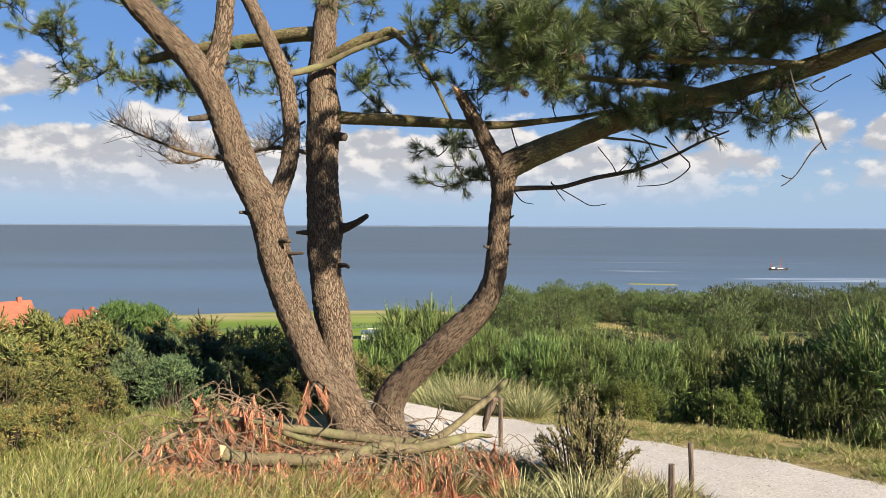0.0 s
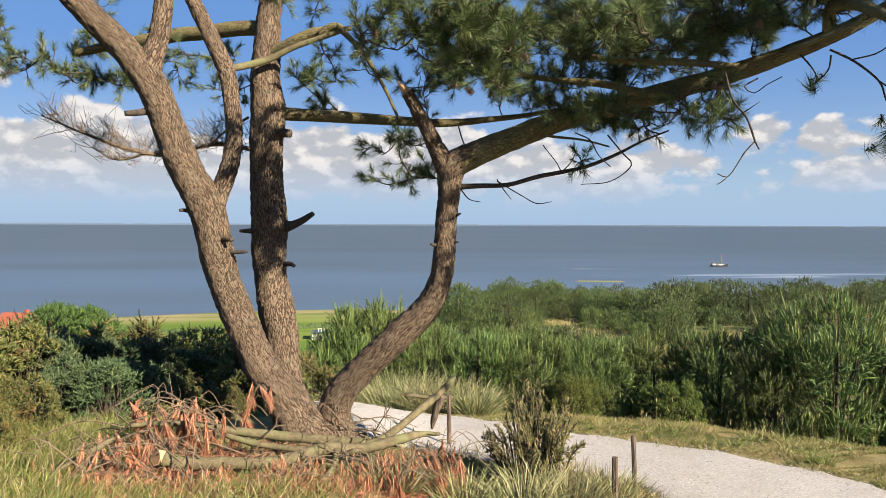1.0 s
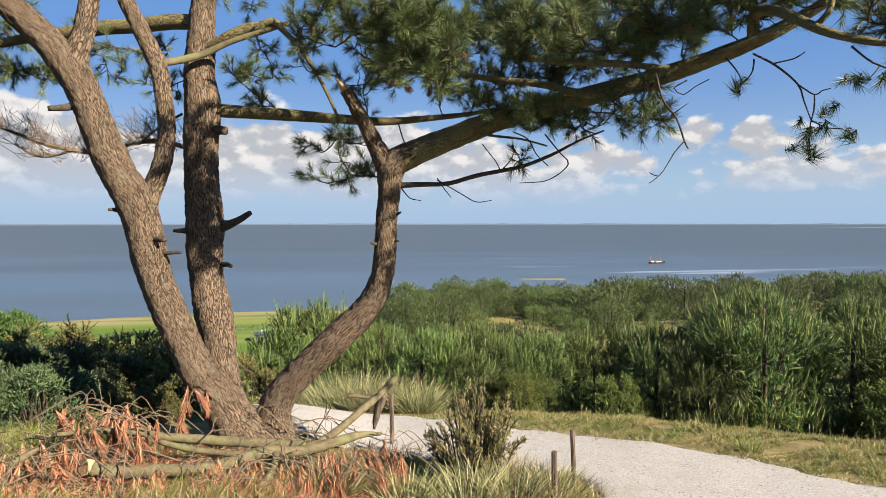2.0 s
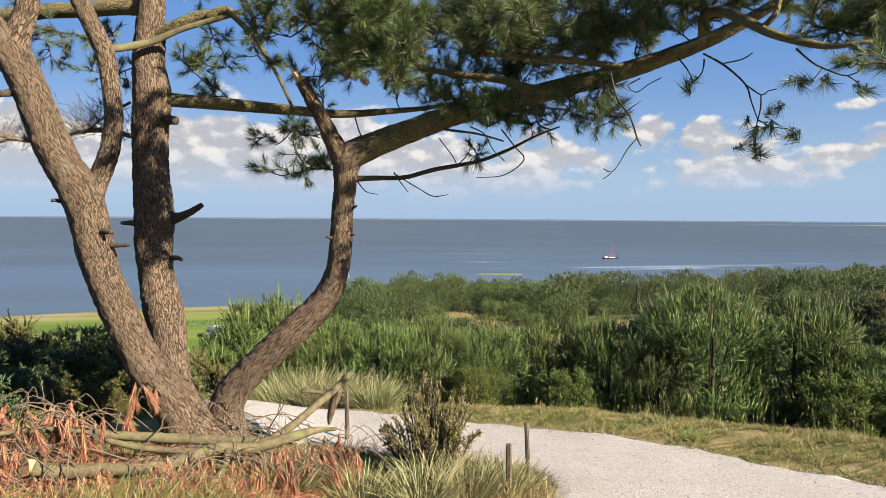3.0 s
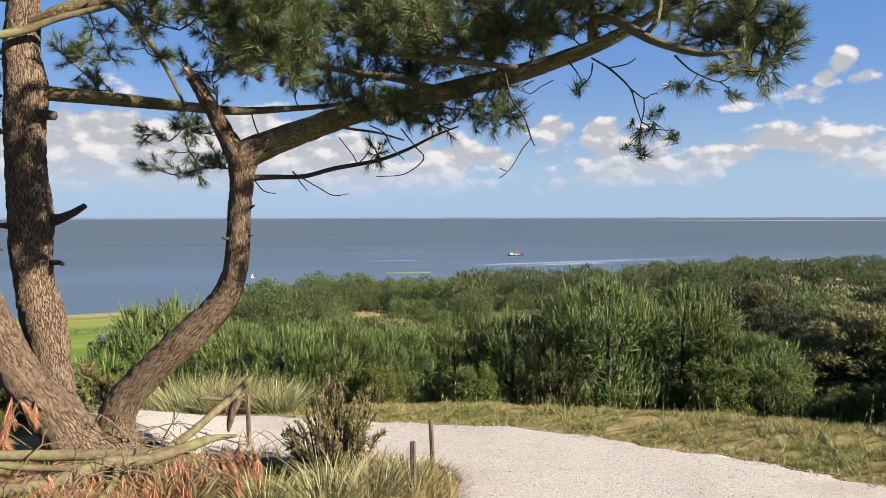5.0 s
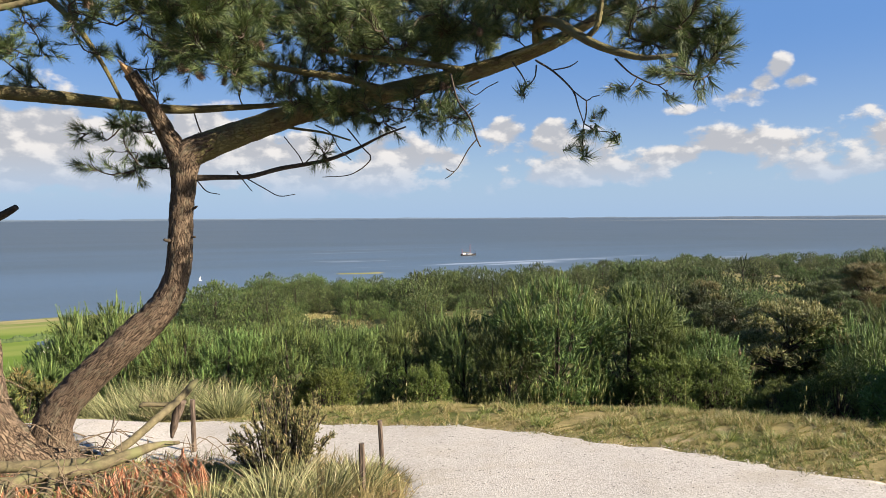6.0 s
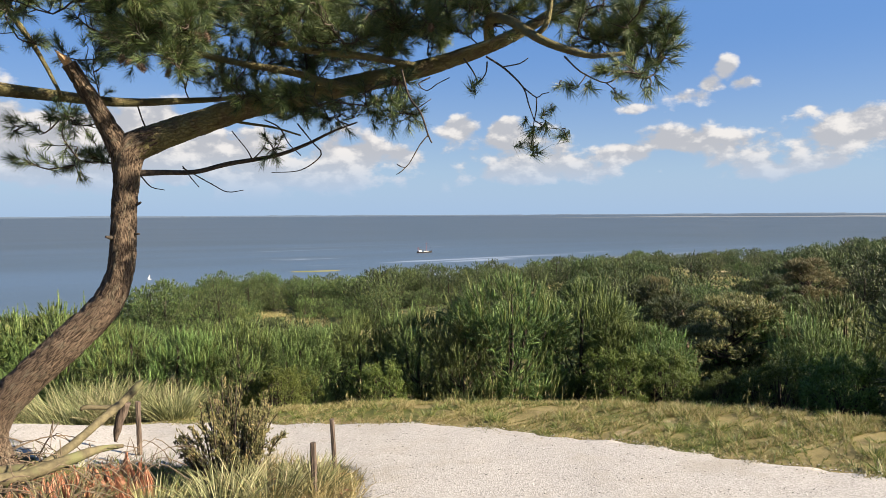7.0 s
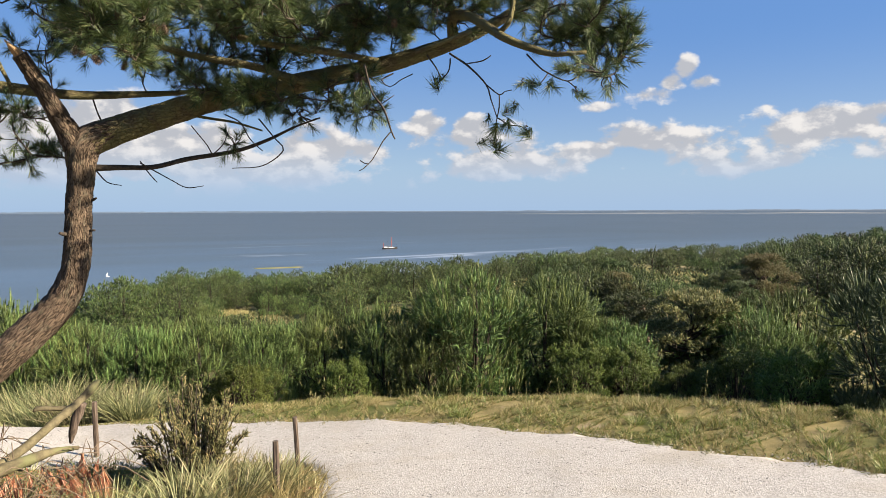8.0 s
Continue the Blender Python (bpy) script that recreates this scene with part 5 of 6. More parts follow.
    # taller pines towards the ridge: compass angle, distance, top in the view
    for az, r, el in ((58.0, 34, -2.9), (57.0, 36, -3.2), (50.0, 40, -3.6), (47.0, 36, -3.8), (44.0, 48, -3.4), (52.5, 46, -3.2), (60.0, 50, -2.2), (62.0, 44, -1.6), (63.5, 50, -1.5), (65.5, 46, -1.1), (67.0, 48, -0.9), (61.5, 60, -1.8),
                      (52.0, 16, -5.8), (49.5, 18, -6.4), (55.5, 21, -5.2), (47.0, 20, -6.2), (41.0, 30, -4.8), (56.5, 58, -2.9), (46.0, 25, -5.6), (54.5, 28, -4.4)):
        x, y = polar(az, r)
        stand(tall[int(r) % 2], x, y, top_for(az, r, el), rng.random() * 6.28, 0.1)
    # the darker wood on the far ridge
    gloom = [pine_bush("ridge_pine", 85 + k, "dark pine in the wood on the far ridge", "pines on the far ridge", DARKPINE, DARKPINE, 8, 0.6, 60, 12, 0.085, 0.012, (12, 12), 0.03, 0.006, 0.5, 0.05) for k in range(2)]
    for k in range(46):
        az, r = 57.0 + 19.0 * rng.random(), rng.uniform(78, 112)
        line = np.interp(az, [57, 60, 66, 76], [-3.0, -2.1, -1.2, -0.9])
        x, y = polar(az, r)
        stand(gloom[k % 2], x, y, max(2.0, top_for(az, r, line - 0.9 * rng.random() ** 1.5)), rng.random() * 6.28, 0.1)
    for ob in near + mid + far + tall + gloom:
        remove(ob)


def plant_hedge():
    """Gorse and low scrub on the field side."""
    rng = np.random.default_rng(22)
    edge = "gorse bushes on the dune edge"
    green = [clump_bush("gorse_bush", 70 + k, 95, 26, 0.6, 0.0115, GORSE, "green gorse bush on the dune edge", edge, 0.1) for k in range(3)]
    dry = [clump_bush("gorse_bush", 75 + k, 95, 26, 0.62, 0.0115, GORSE, "half-dry brownish gorse bush in the grass", edge, 0.34) for k in range(2)]
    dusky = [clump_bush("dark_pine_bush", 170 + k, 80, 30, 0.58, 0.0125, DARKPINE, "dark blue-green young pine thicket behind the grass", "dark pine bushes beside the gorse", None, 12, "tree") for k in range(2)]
    sprout = pine_bush("young_pine", 79, "young pine standing in the gorse", "young pines on the dune", YOUNGBODY, YOUNG, 9, 0.36, 50, 10, 0.14, 0.005, (40, 64), 0.024, 0.0022)
    # compass angle, distance, top in the view
    for az, r, el in ((-13, 8.8, -9.4), (-15.2, 9.6, -8.8), (-28.5, 8.0, -7.4), (-31, 8.0, -7.0), (-33.5, 7.6, -6.8), (-36, 7.9, -7.0), (-38, 7.6, -7.2), (-10, 9.2, -10.2), (-15, 10.8, -9.0), (-21, 11.2, -8.0), (-27, 10.6, -7.6), (-33, 10.4, -7.0),
                      (-17, 7.6, -11.5), (-11.5, 7.6, -12.0), (-6.5, 10.0, -11.5), (-8, 8.2, -12.5)):
        x, y = polar(az, r)
        stand(green[int(r * 10) % 3], x, y, top_for(az, r, el + rng.uniform(-0.4, 0.4)) / 0.9, rng.random() * 6.28, 0.05)
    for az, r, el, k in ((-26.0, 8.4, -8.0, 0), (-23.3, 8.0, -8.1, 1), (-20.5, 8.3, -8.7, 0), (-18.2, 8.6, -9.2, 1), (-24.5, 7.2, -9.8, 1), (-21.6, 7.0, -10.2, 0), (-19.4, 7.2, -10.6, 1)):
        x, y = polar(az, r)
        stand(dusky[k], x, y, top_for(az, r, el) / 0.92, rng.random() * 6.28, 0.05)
    for az, r, el in ((-37, 6.6, -8.6), (-30, 6.9, -9.4), (-34.5, 6.4, -9.8), (-27, 6.6, -11.4), (-16.0, 6.9, -12.2), (-13.5, 7.0, -13.0)):
        x, y = polar(az, r)
        stand(green[int(r * 10) % 3], x, y, top_for(az, r, el + rng.uniform(-0.5, 0.5)) / 0.95, rng.random() * 6.28, 0.03)
    for az, r, el in ((-35.5, 5.5, -12.6), (-29.2, 6.0, -12.0), (-32.4, 5.8, -12.0), (-38, 5.7, -12.0), (-27.6, 6.5, -12.6), (-22.5, 6.6, -14.4), (-15, 7.0, -14.0), (-17.6, 6.7, -13.6), (-33.2, 7.2, -8.6)):
        x, y = polar(az, r)
        stand(dry[int(r * 10) % 2], x, y, top_for(az, r, el) / 1.05, rng.random() * 6.28, 0.05)
    for az, r, el in ((-19, 12.5, -8.4), (-30.5, 11.5, -6.9), (-10, 13.0, -9.6), (-27.5, 11.0, -7.6)):
        x, y = polar(az, r)
        stand(sprout, x, y, top_for(az, r, el), rng.random() * 6.28, 0.1)
    oak = round_pine("broadleaf_tree", 95, 150, 1.0, 0.62, 90, 0.010, OAKLEAF, "round green broadleaf tree beyond the gorse", 0.02)
    x, y = polar(-24.8, 46)
    oak.matrix_basis = Matrix.LocRotScale((x, y, ground_z(x, y)), None, Vector((1, 1, 1)) * (top_for(-24.8, 46, -6.35)))
    for ob in green + dry + dusky + [sprout]:
        remove(ob)
    shrub = clump_bush("broadleaf_shrub", 88, 130, 36, 0.72, 0.0095, LEAFY, "leafy green shrub below the path", "shrubs below the path", None, 6)
    for az, r, el in ((44.5, 10.4, -10.5), (48.0, 10.6, -10.6), (52.5, 10.4, -12.0), (56.5, 10.2, -10.4), (61.0, 9.6, -9.6), (46.5, 13.0, -8.6), (54.0, 13.4, -8.4), (58.5, 14.5, -7.6), (16.0, 9.8, -12.0), (24.5, 9.9, -12.0), (64.0, 7.6, -13.5)):
        x, y = polar(az, r)
        stand(shrub, x, y, top_for(az, r, el), rng.random() * 6.28, 0.05)
    remove(shrub)
    # the near gorse on the verge in front of the path
    g = scrub("gorse_bush", 85, 80, 0.78, 0.42, 46, 0.0055, SPRIG, "small gorse bush beside the shell path", TWIG, 0.6)
    x, y = GORSE_AT
    g.location = (x, y, ground_z(x, y))


GORSE_AT = (1.25, 5.35)
plant_slope()
plant_hedge()


def undergrowth():
    """Low heather, creeping scrub and rough grass between the pines."""
    rng = np.random.default_rng(24)
    n = 60000
    az, r = np.radians(rng.uniform(-8, 72, n)), 9.5 + 60 * rng.random(n) ** 1.6
    x, y = r * np.sin(az), r * np.cos(az)
    keep = (wave(x, y, 0.9, 1.0) + 0.6 * wave(x, y, 2.3, 0.3) > -0.35) & ~on_path(x, y)
    x, y, r = x[keep], y[keep], r[keep]
    m = len(x)
    b = np.stack([x, y, height(x, y) - 0.03], 1)
    w = unit(rng.normal(size=(m, 3)) * 0.55 + np.array([0, 0, 1.0]))
    size = (0.09 + 0.002 * r) * rng.uniform(0.5, 1.5, m) * (1.0 + 0.6 * wave(x, y, 0.7, 2.0))
    half = m // 3
    blade_object("undergrowth", shoots(b[half:], w[half:], size[half:], (0.01 + 0.0005 * r[half:]), rng, 3, 0.08, 0.02), GORSE, None, "low green scrub between the pines", "scrub", "stuff")
    blade_object("undergrowth", [blades(b[:half], w[:half], size[:half] * 1.2, 0.012 + 0.0007 * r[:half], rng, 0.2, 2)], DRYGRASS, None, "rough bleached grass in the clearings", "grass", "stuff")


undergrowth()


def clearing_grass():
    """Bleached grass on the open places of the slope."""
    rng = np.random.default_rng(27)
    chunks = []
    for az, r, half in CLEARINGS:
        x0, y0 = polar(az, r)
        n = 2600
        a, d = rng.random(n) * 6.283, half * 1.1 * rng.random(n) ** 0.5
        x, y = x0 + d * np.cos(a), y0 + 1.5 * d * np.sin(a)
        b = np.stack([x, y, height(x, y) - 0.02], 1)
        chunks.append(blades(b, unit(rng.normal(size=(n, 3)) * 0.4 + np.array([0, 0, 1.0])), rng.uniform(0.15, 0.5, n), np.full(n, 0.012 + 0.0007 * r), rng, 0.25, 2))
    blade_object("clearing_grass", chunks, DRYGRASS, None, "bleached grass in the clearings of the slope", "grass", "stuff")


clearing_grass()


# ---- grass ----
def grass(name, seed, n, region, mat, length, width, lean, label, segments=2, bend=0.25, keep=None):
    """Blades over a region (x0, x1, y0, y1), kept off the path."""
    rng = np.random.default_rng(seed)
    x0, x1, y0, y1 = region
    x, y = rng.uniform(x0, x1, n), rng.uniform(y0, y1, n)
    ok = ~on_path(x, y, 0.12, rng)
    if keep:
        ok &= keep(x, y, rng)
    x, y = x[ok], y[ok]
    m = len(x)
    b = np.stack([x, y, height(x, y) - 0.01], 1)
    w = unit(rng.normal(size=(m, 3)) * np.array([lean, lean, 0.1]) + np.array([0.18, -0.05, 1.0]))
    size = rng.uniform(length * 0.4, length, m) * (0.75 + 0.35 * wave(x, y, 1.9, 3.0))
    blade_object(name, [blades(b, w, size, np.full(m, width), rng, bend, segments)], mat, None, label, "grass", "stuff")


grass("grass", 1, 60000, (-4.5, 0.9, 2.6, 7.6), GRASS, 0.42, 0.006, 0.42, "long green and straw-coloured grass on the dune", 3, 0.3, lambda x, y, r: (wave(x, y, 1.3, 0.5) > -0.75 + 0.5 * r.random(len(x))) & ((x < -1.9) | (y < 4.3) | (y > 5.9) | (r.random(len(x)) < 0.25)) & ((x < -1.7) | (r.random(len(x)) < 0.5)))
grass("grass", 2, 26000, (-3.0, 2.6, 2.6, 6.0), DRYGRASS, 0.36, 0.005, 0.5, "dry straw-coloured grass", 3, 0.3, lambda x, y, r: (y < 7.3 - 1.0 * x) & ((x < -1.9) | (x > 1.0) | (y < 4.4) | (r.random(len(x)) < 0.2)))


def verge(name, seed, n, depth, mat, length, width, lean, label, patch):
    """Turf in a band along the far edge of the path."""
    rng = np.random.default_rng(seed)
    line = FAR_C[60:]
    tang = np.gradient(line[:, :2], axis=0)
    side = unit(np.stack([-tang[:, 1], tang[:, 0]], 1))
    i = rng.integers(0, len(line), n)
    off = -0.3 + (depth + 0.3) * rng.random(n)
    x, y = line[i, 0] + side[i, 0] * off, line[i, 1] + side[i, 1] * off
    ok = (~on_path(x, y, 0.3, rng)) & (wave(x, y, 3.1, patch) + 0.5 * wave(x, y, 9.0, patch + 1) > -0.75 - 0.3 * off + 0.6 * rng.random(n)) & (y > 0.5)
    x, y, off = x[ok], y[ok], off[ok]
    m = len(x)
    b = np.stack([x, y, height(x, y) - 0.005], 1)
    w = unit(rng.normal(size=(m, 3)) * np.array([lean, lean, 0.1]) + np.array([-0.1, 0.0, 1.0]))
    size = rng.uniform(length * 0.35, length, m) * (0.55 + 0.45 * ease(off, 0.2, 1.6)) * (0.8 + 0.4 * wave(x, y, 4.0, 2.0))
    blade_object(name, [blades(b, w, size, np.full(m, width), rng, 0.25, 2)], mat, None, label, "grass", "stuff")


verge("grass", 3, 150000, 2.4, GRASS, 0.15, 0.006, 0.7, "short tufted green turf along the path", 0.2)
verge("grass", 5, 160000, 2.6, DRYGRASS, 0.06, 0.005, 1.2, "close short bleached turf along the path", 4.1)
verge("grass", 4, 170000, 2.6, DRYGRASS, 0.17, 0.005, 0.6, "dry bleached turf along the path", 2.2)


def turf_tufts():
    """Scattered higher tufts standing out of the turf."""
    rng = np.random.default_rng(35)
    chunks = []
    line = FAR_C[70:]
    for k in range(150):
        p = line[rng.integers(len(line)), :2] + np.array([0.75, 0.65]) * rng.uniform(-0.05, 2.2)
        if p[1] < 0.8 or on_path(p[0], p[1])[0] and rng.random() < 0.8:
            continue
        n = int(rng.uniform(30, 90))
        a, d = rng.random(n) * 6.283, 0.07 * rng.random(n) ** 0.5
        b = np.stack([p[0] + d * np.cos(a), p[1] + d * np.sin(a), np.full(n, ground_z(*p) - 0.01)], 1)
        w = unit(np.stack([np.cos(a) * 0.6, np.sin(a) * 0.6, np.ones(n)], 1) + rng.normal(size=(n, 3)) * 0.25)
        chunks.append(blades(b, w, rng.uniform(0.08, 0.24) * rng.uniform(0.5, 1.1, n), np.full(n, 0.006), rng, 0.35, 3))
    blade_object("turf_tufts", chunks, GRASS, None, "scattered tufts of longer grass in the turf", "grass", "stuff")


turf_tufts()


def seed_stalks():
    """Tall thin stalks with pale seed heads where the turf meets the young pines."""
    rng = np.random.default_rng(33)
    n = 220
    az, r = np.radians(rng.uniform(3, 66, n)), rng.uniform(7.6, 9.6, n)
    x, y = r * np.sin(az), r * np.cos(az)
    ok = ~on_path(x, y) & (wave(x, y, 1.7, 0.9) > -0.1)
    x, y = x[ok], y[ok]
    m = len(x)
    b = np.stack([x, y, height(x, y)], 1)
    w = unit(rng.normal(size=(m, 3)) * 0.18 + np.array([0, 0, 1.0]))
    size = rng.uniform(0.12, 0.36, m)
    tip = b + w * size[:, None]
    blade_object("seed_stalks", [blades(b, w, size, np.full(m, 0.004), rng, 0.05, 2), *shoots(tip - w * 0.03, w, np.full(m, 0.06), np.full(m, 0.0035), rng, 4, 0.02, 0.003)], DRYGRASS, None, "thin bleached seed stalks along the turf", "grass", "stuff")


seed_stalks()


def marram(at, seed, n, tall, wide, label):
    rng = np.random.default_rng(seed)
    a = rng.random(n) * 6.283
    d = wide * 0.35 * rng.random(n) ** 0.5
    b = np.stack([at[0] + d * np.cos(a), at[1] + d * np.sin(a), np.full(n, ground_z(*at) - 0.02)], 1)
    w = unit(np.stack([np.cos(a) * 0.5, np.sin(a) * 0.5, np.ones(n)], 1) + rng.normal(size=(n, 3)) * 0.22)
    ob = blade_object("marram_tuft", [blades(b, w, tall * rng.uniform(0.5, 1.1, n), np.full(n, 0.0085), rng, 0.3, 4)], MARRAM, None, label, "grass", "stuff")
    return ob


for k, (x, y, tall, wide) in enumerate(((0.2, 9.6, 1.15, 1.2), (-0.35, 9.9, 1.1, 1.0), (0.75, 9.2, 0.9, 0.9), (1.2, 8.8, 0.7, 0.6), (0.45, 9.4, 1.0, 0.8))):
    marram((x, y), 90 + k, 900, tall, wide, "clump of pale marram grass at the path's edge")
for k, (x, y, tall) in enumerate(((1.35, 4.6, 0.5), (1.0, 4.5, 0.55), (1.7, 4.7, 0.4), (0.6, 4.6, 0.45), (0.1, 4.7, 0.4), (1.2, 4.95, 0.45), (1.75, 5.05, 0.3))):
    marram((x, y), 110 + k, 260, tall, 0.5, "loose tuft of straw and green grass in front of the path")


# ---- stakes, fallen branch ----
def stake(rows, label):
    ob = thing("stake", rows[0][:3], label, "stake", "stakes along the path")
    v, f, uv = tube_data([(x - rows[0][0], y - rows[0][1], z - rows[0][2], r) for x, y, z, r in rows], 0.06, 7, 0.12, 25)
    mesh_object("post", v, f, STAKE, ob, "", False, uv)
    return ob


stake([(1.960, 4.962, -0.528, 0.0191), (1.955, 4.969, -0.337, 0.0191), (1.945, 4.978, -0.099, 0.0191)], "short dark weathered wooden stake by the path")
stake([(1.664, 4.565, -0.462, 0.0235), (1.667, 4.571, -0.306, 0.0235), (1.666, 4.578, -0.118, 0.0215)], "short grey weathered wooden stake in the grass")
stake([(0.663, 6.563, -0.662, 0.0225), (0.661, 6.572, -0.410, 0.0225), (0.660, 6.580, -0.174, 0.0225)], "thin weathered wooden stake at the path's edge")


def build_fallen_branch():
    ob = thing("fallen_branch", (0, 0, 0), "fallen pine branch with pale cut end lying on the grass", "branch")
    log = [(-1.490, 4.737, -0.112, 0.0545), (-1.348, 4.736, -0.147, 0.0465), (-1.068, 4.745, -0.157, 0.0425), (-0.788, 4.763, -0.167, 0.0407), (-0.594, 4.833, -0.154, 0.0413), (-0.398, 4.934, -0.132, 0.0442), (-0.147, 4.982, -0.156, 0.0404), (0.152, 5.082, -0.123, 0.0390), (0.309, 5.182, -0.120, 0.0265), (0.471, 5.281, -0.150, 0.0135)]
    prong = [(-0.482, 4.933, -0.162, 0.0263), (-0.108, 5.082, -0.168, 0.0321), (0.110, 5.283, -0.121, 0.0317), (0.345, 5.487, 0.005, 0.0310), (0.501, 5.689, 0.072, 0.0289), (0.590, 5.752, 0.145, 0.0304), (0.635, 5.783, 0.183, 0.0187), (0.650, 5.793, 0.196, 0.0062)]
    hook = [(0.439, 5.638, 0.046, 0.0190), (0.326, 5.589, 0.073, 0.0170), (0.229, 5.540, 0.099, 0.0165), (0.215, 5.540, 0.080, 0.0118)]
    leg = [(-0.313, 4.933, -0.140, 0.0253), (-0.318, 4.731, -0.194, 0.0242), (-0.379, 4.530, -0.219, 0.0213), (-0.433, 4.431, -0.211, 0.0170)]
    upper = [(-0.108, 5.082, -0.146, 0.0390), (-0.329, 5.133, -0.142, 0.0372), (-0.636, 5.135, -0.109, 0.0372), (-0.899, 5.137, -0.075, 0.0350), (-1.118, 5.139, -0.050, 0.0307), (-1.285, 5.111, 0.002, 0.0261), (-1.584, 5.093, 0.032, 0.0217), (-1.825, 5.044, 0.033, 0.0150)]
    under = [(-0.445, 4.983, -0.166, 0.0234), (-0.708, 5.034, -0.155, 0.0236), (-0.972, 5.066, -0.114, 0.0238), (-1.150, 5.088, -0.065, 0.0195)]
    side = [(-1.891, 4.992, -0.025, 0.0255), (-1.997, 4.840, -0.074, 0.0227), (-2.093, 4.689, -0.118, 0.0200), (-2.154, 4.488, -0.152, 0.0153), (-2.191, 4.337, -0.189, 0.0093)]
    peg = [(0.440, 5.735, -0.250, 0.0100), (0.452, 5.720, -0.170, 0.0260), (0.470, 5.703, -0.090, 0.0330), (0.525, 5.688, 0.060, 0.0340)]
    trunk = None
    for rows, name in ((log, "log"), (prong, "prong"), (hook, "twig"), (leg, "twig"), (upper, "bough"), (under, "twig"), (side, "bough"), (peg, "twig")):
        made = limb(name, rows, STAKE if rows is peg else DEADWOOD, ob, "dark rotten stub" if rows is peg else "", 0.025, 14, 0.3 if rows is peg else 0.13, 14)
        trunk = made if name == "log" else trunk
    # the cut face
    a, b = np.array(log[0][:3]), np.array(log[1][:3])
    d = unit(a - b)
    face = unit(np.array([-0.62, -0.75, 0.22]))
    u = unit(np.cross(d, np.array([0, 0, 1.0])))
    v = np.cross(d, u)
    rim, r = [], log[0][3] * 1.0
    for k in range(18):
        w = (u * math.cos(k * math.pi / 9) + v * math.sin(k * math.pi / 9)) * r
        rim.append((a - d * 0.01 + w * 1.02, a + w + d * max(0.004, 0.055 - np.dot(w, face) / np.dot(d, face) * 0.8)))
    verts = [tuple(p) for p, _ in rim] + [tuple(q) for _, q in rim] + [tuple(np.mean([q for _, q in rim], 0))]
    faces = [(k, (k + 1) % 18, 18 + (k + 1) % 18, 18 + k) for k in range(18)] + [(18 + k, 18 + (k + 1) % 18, 36) for k in range(18)]
    mesh_object("cut_end", verts, faces, FRESHWOOD, trunk, "pale fresh wood of the slanting cut")
    return ob


def build_dead_twigs():
    """Drooping dead twigs with tassels of rust-red needles, in front of the trunk."""
    rng = np.random.default_rng(41)
    ob = thing("dead_branches", (0, 0, 0), "heap of dead pine twigs with hanging rust-red needles", "dead branches")
    twigs, c, w = [], [], []
    for x, y, z, sx, sz, n in DEAD:
        for _ in range(int(n)):
            p = np.array([x + rng.uniform(-sx, sx), y + rng.uniform(-0.25, 0.25), z + rng.uniform(-sz, sz)])
            root = p + np.array([rng.uniform(-0.1, 0.4), rng.uniform(-0.05, 0.2), rng.uniform(-0.12, 0.08)])
            top = (p + root) / 2 + np.array([0, 0, rng.uniform(0.05, 0.16)])
            if rng.random() < 0.4:
                twigs.append([(*root, 0.004), (*top, 0.003), (*p, 0.002)])
            if rng.random() < 0.7:
                c.append(p)
                w.append(unit(np.array([rng.normal() * 0.3, rng.normal() * 0.3, -1.0])))
    # long bare arching twigs that stand out of the heap
    for x, y, z in [(-1.849, 4.994, 0.047), (-1.895, 4.790, -0.078), (-1.528, 5.195, 0.079), (-1.262, 5.192, 0.036), (-1.985, 4.537, -0.150), (-1.585, 4.837, -0.134), (-0.912, 4.983, -0.182), (-0.574, 4.682, -0.198), (-0.267, 4.880, -0.228), (-0.023, 5.180, -0.201), (0.155, 5.178, -0.244), (-0.210, 5.383, -0.131), (-2.030, 4.385, -0.207), (-1.235, 4.483, -0.204)]:
        for _ in range(4):
            way = unit(np.array([rng.normal(), rng.normal() * 0.6, rng.uniform(0.2, 0.9)]))
            size = rng.uniform(0.2, 0.6)
            root = np.array([x, y, z]) + rng.normal(size=3) * 0.06
            mid = root + way * size * 0.55
            tip = root + way * size + np.array([0, 0, -0.3 * size]) + rng.normal(size=3) * 0.05
            twigs.append([(*root, 0.006), (*mid, 0.0045), (*tip, 0.002)])
            for _ in range(2):
                twigs.append([(*mid, 0.0035), (*(mid + rng.normal(size=3) * 0.06), 0.003), (*(tip + rng.normal(size=3) * 0.1), 0.0018)])
    bundle("brushwood", twigs, BRUSH, ob, "", 0.07, 5, kind="stuff")
    blade_object("needles", [tufts(np.array(c), np.array(w), rng, 62, 0.15, 0.006, 0.27, 0.1)], DEADNEEDLE, ob, "rust-red dead needles", kind="stuff")


DEAD = [(-1.644, 5.144, 0.048, 0.3, 0.08, 44), (-1.280, 5.090, -0.023, 0.25, 0.08, 34), (-1.791, 4.839, -0.094, 0.25, 0.08, 40), (-1.963, 4.487, -0.170, 0.35, 0.05, 60), (-1.486, 4.435, -0.186, 0.4, 0.04, 40), (-0.630, 4.532, -0.201, 0.25, 0.04, 60), (-0.134, 4.679, -0.235, 0.3, 0.04, 60), (-0.966, 5.496, 0.162, 0.1, 0.06, 14), (0.319, 4.927, -0.263, 0.28, 0.05, 50), (-2.154, 4.337, -0.170, 0.25, 0.05, 35), (-1.057, 4.384, -0.165, 0.3, 0.04, 30)]
build_fallen_branch()


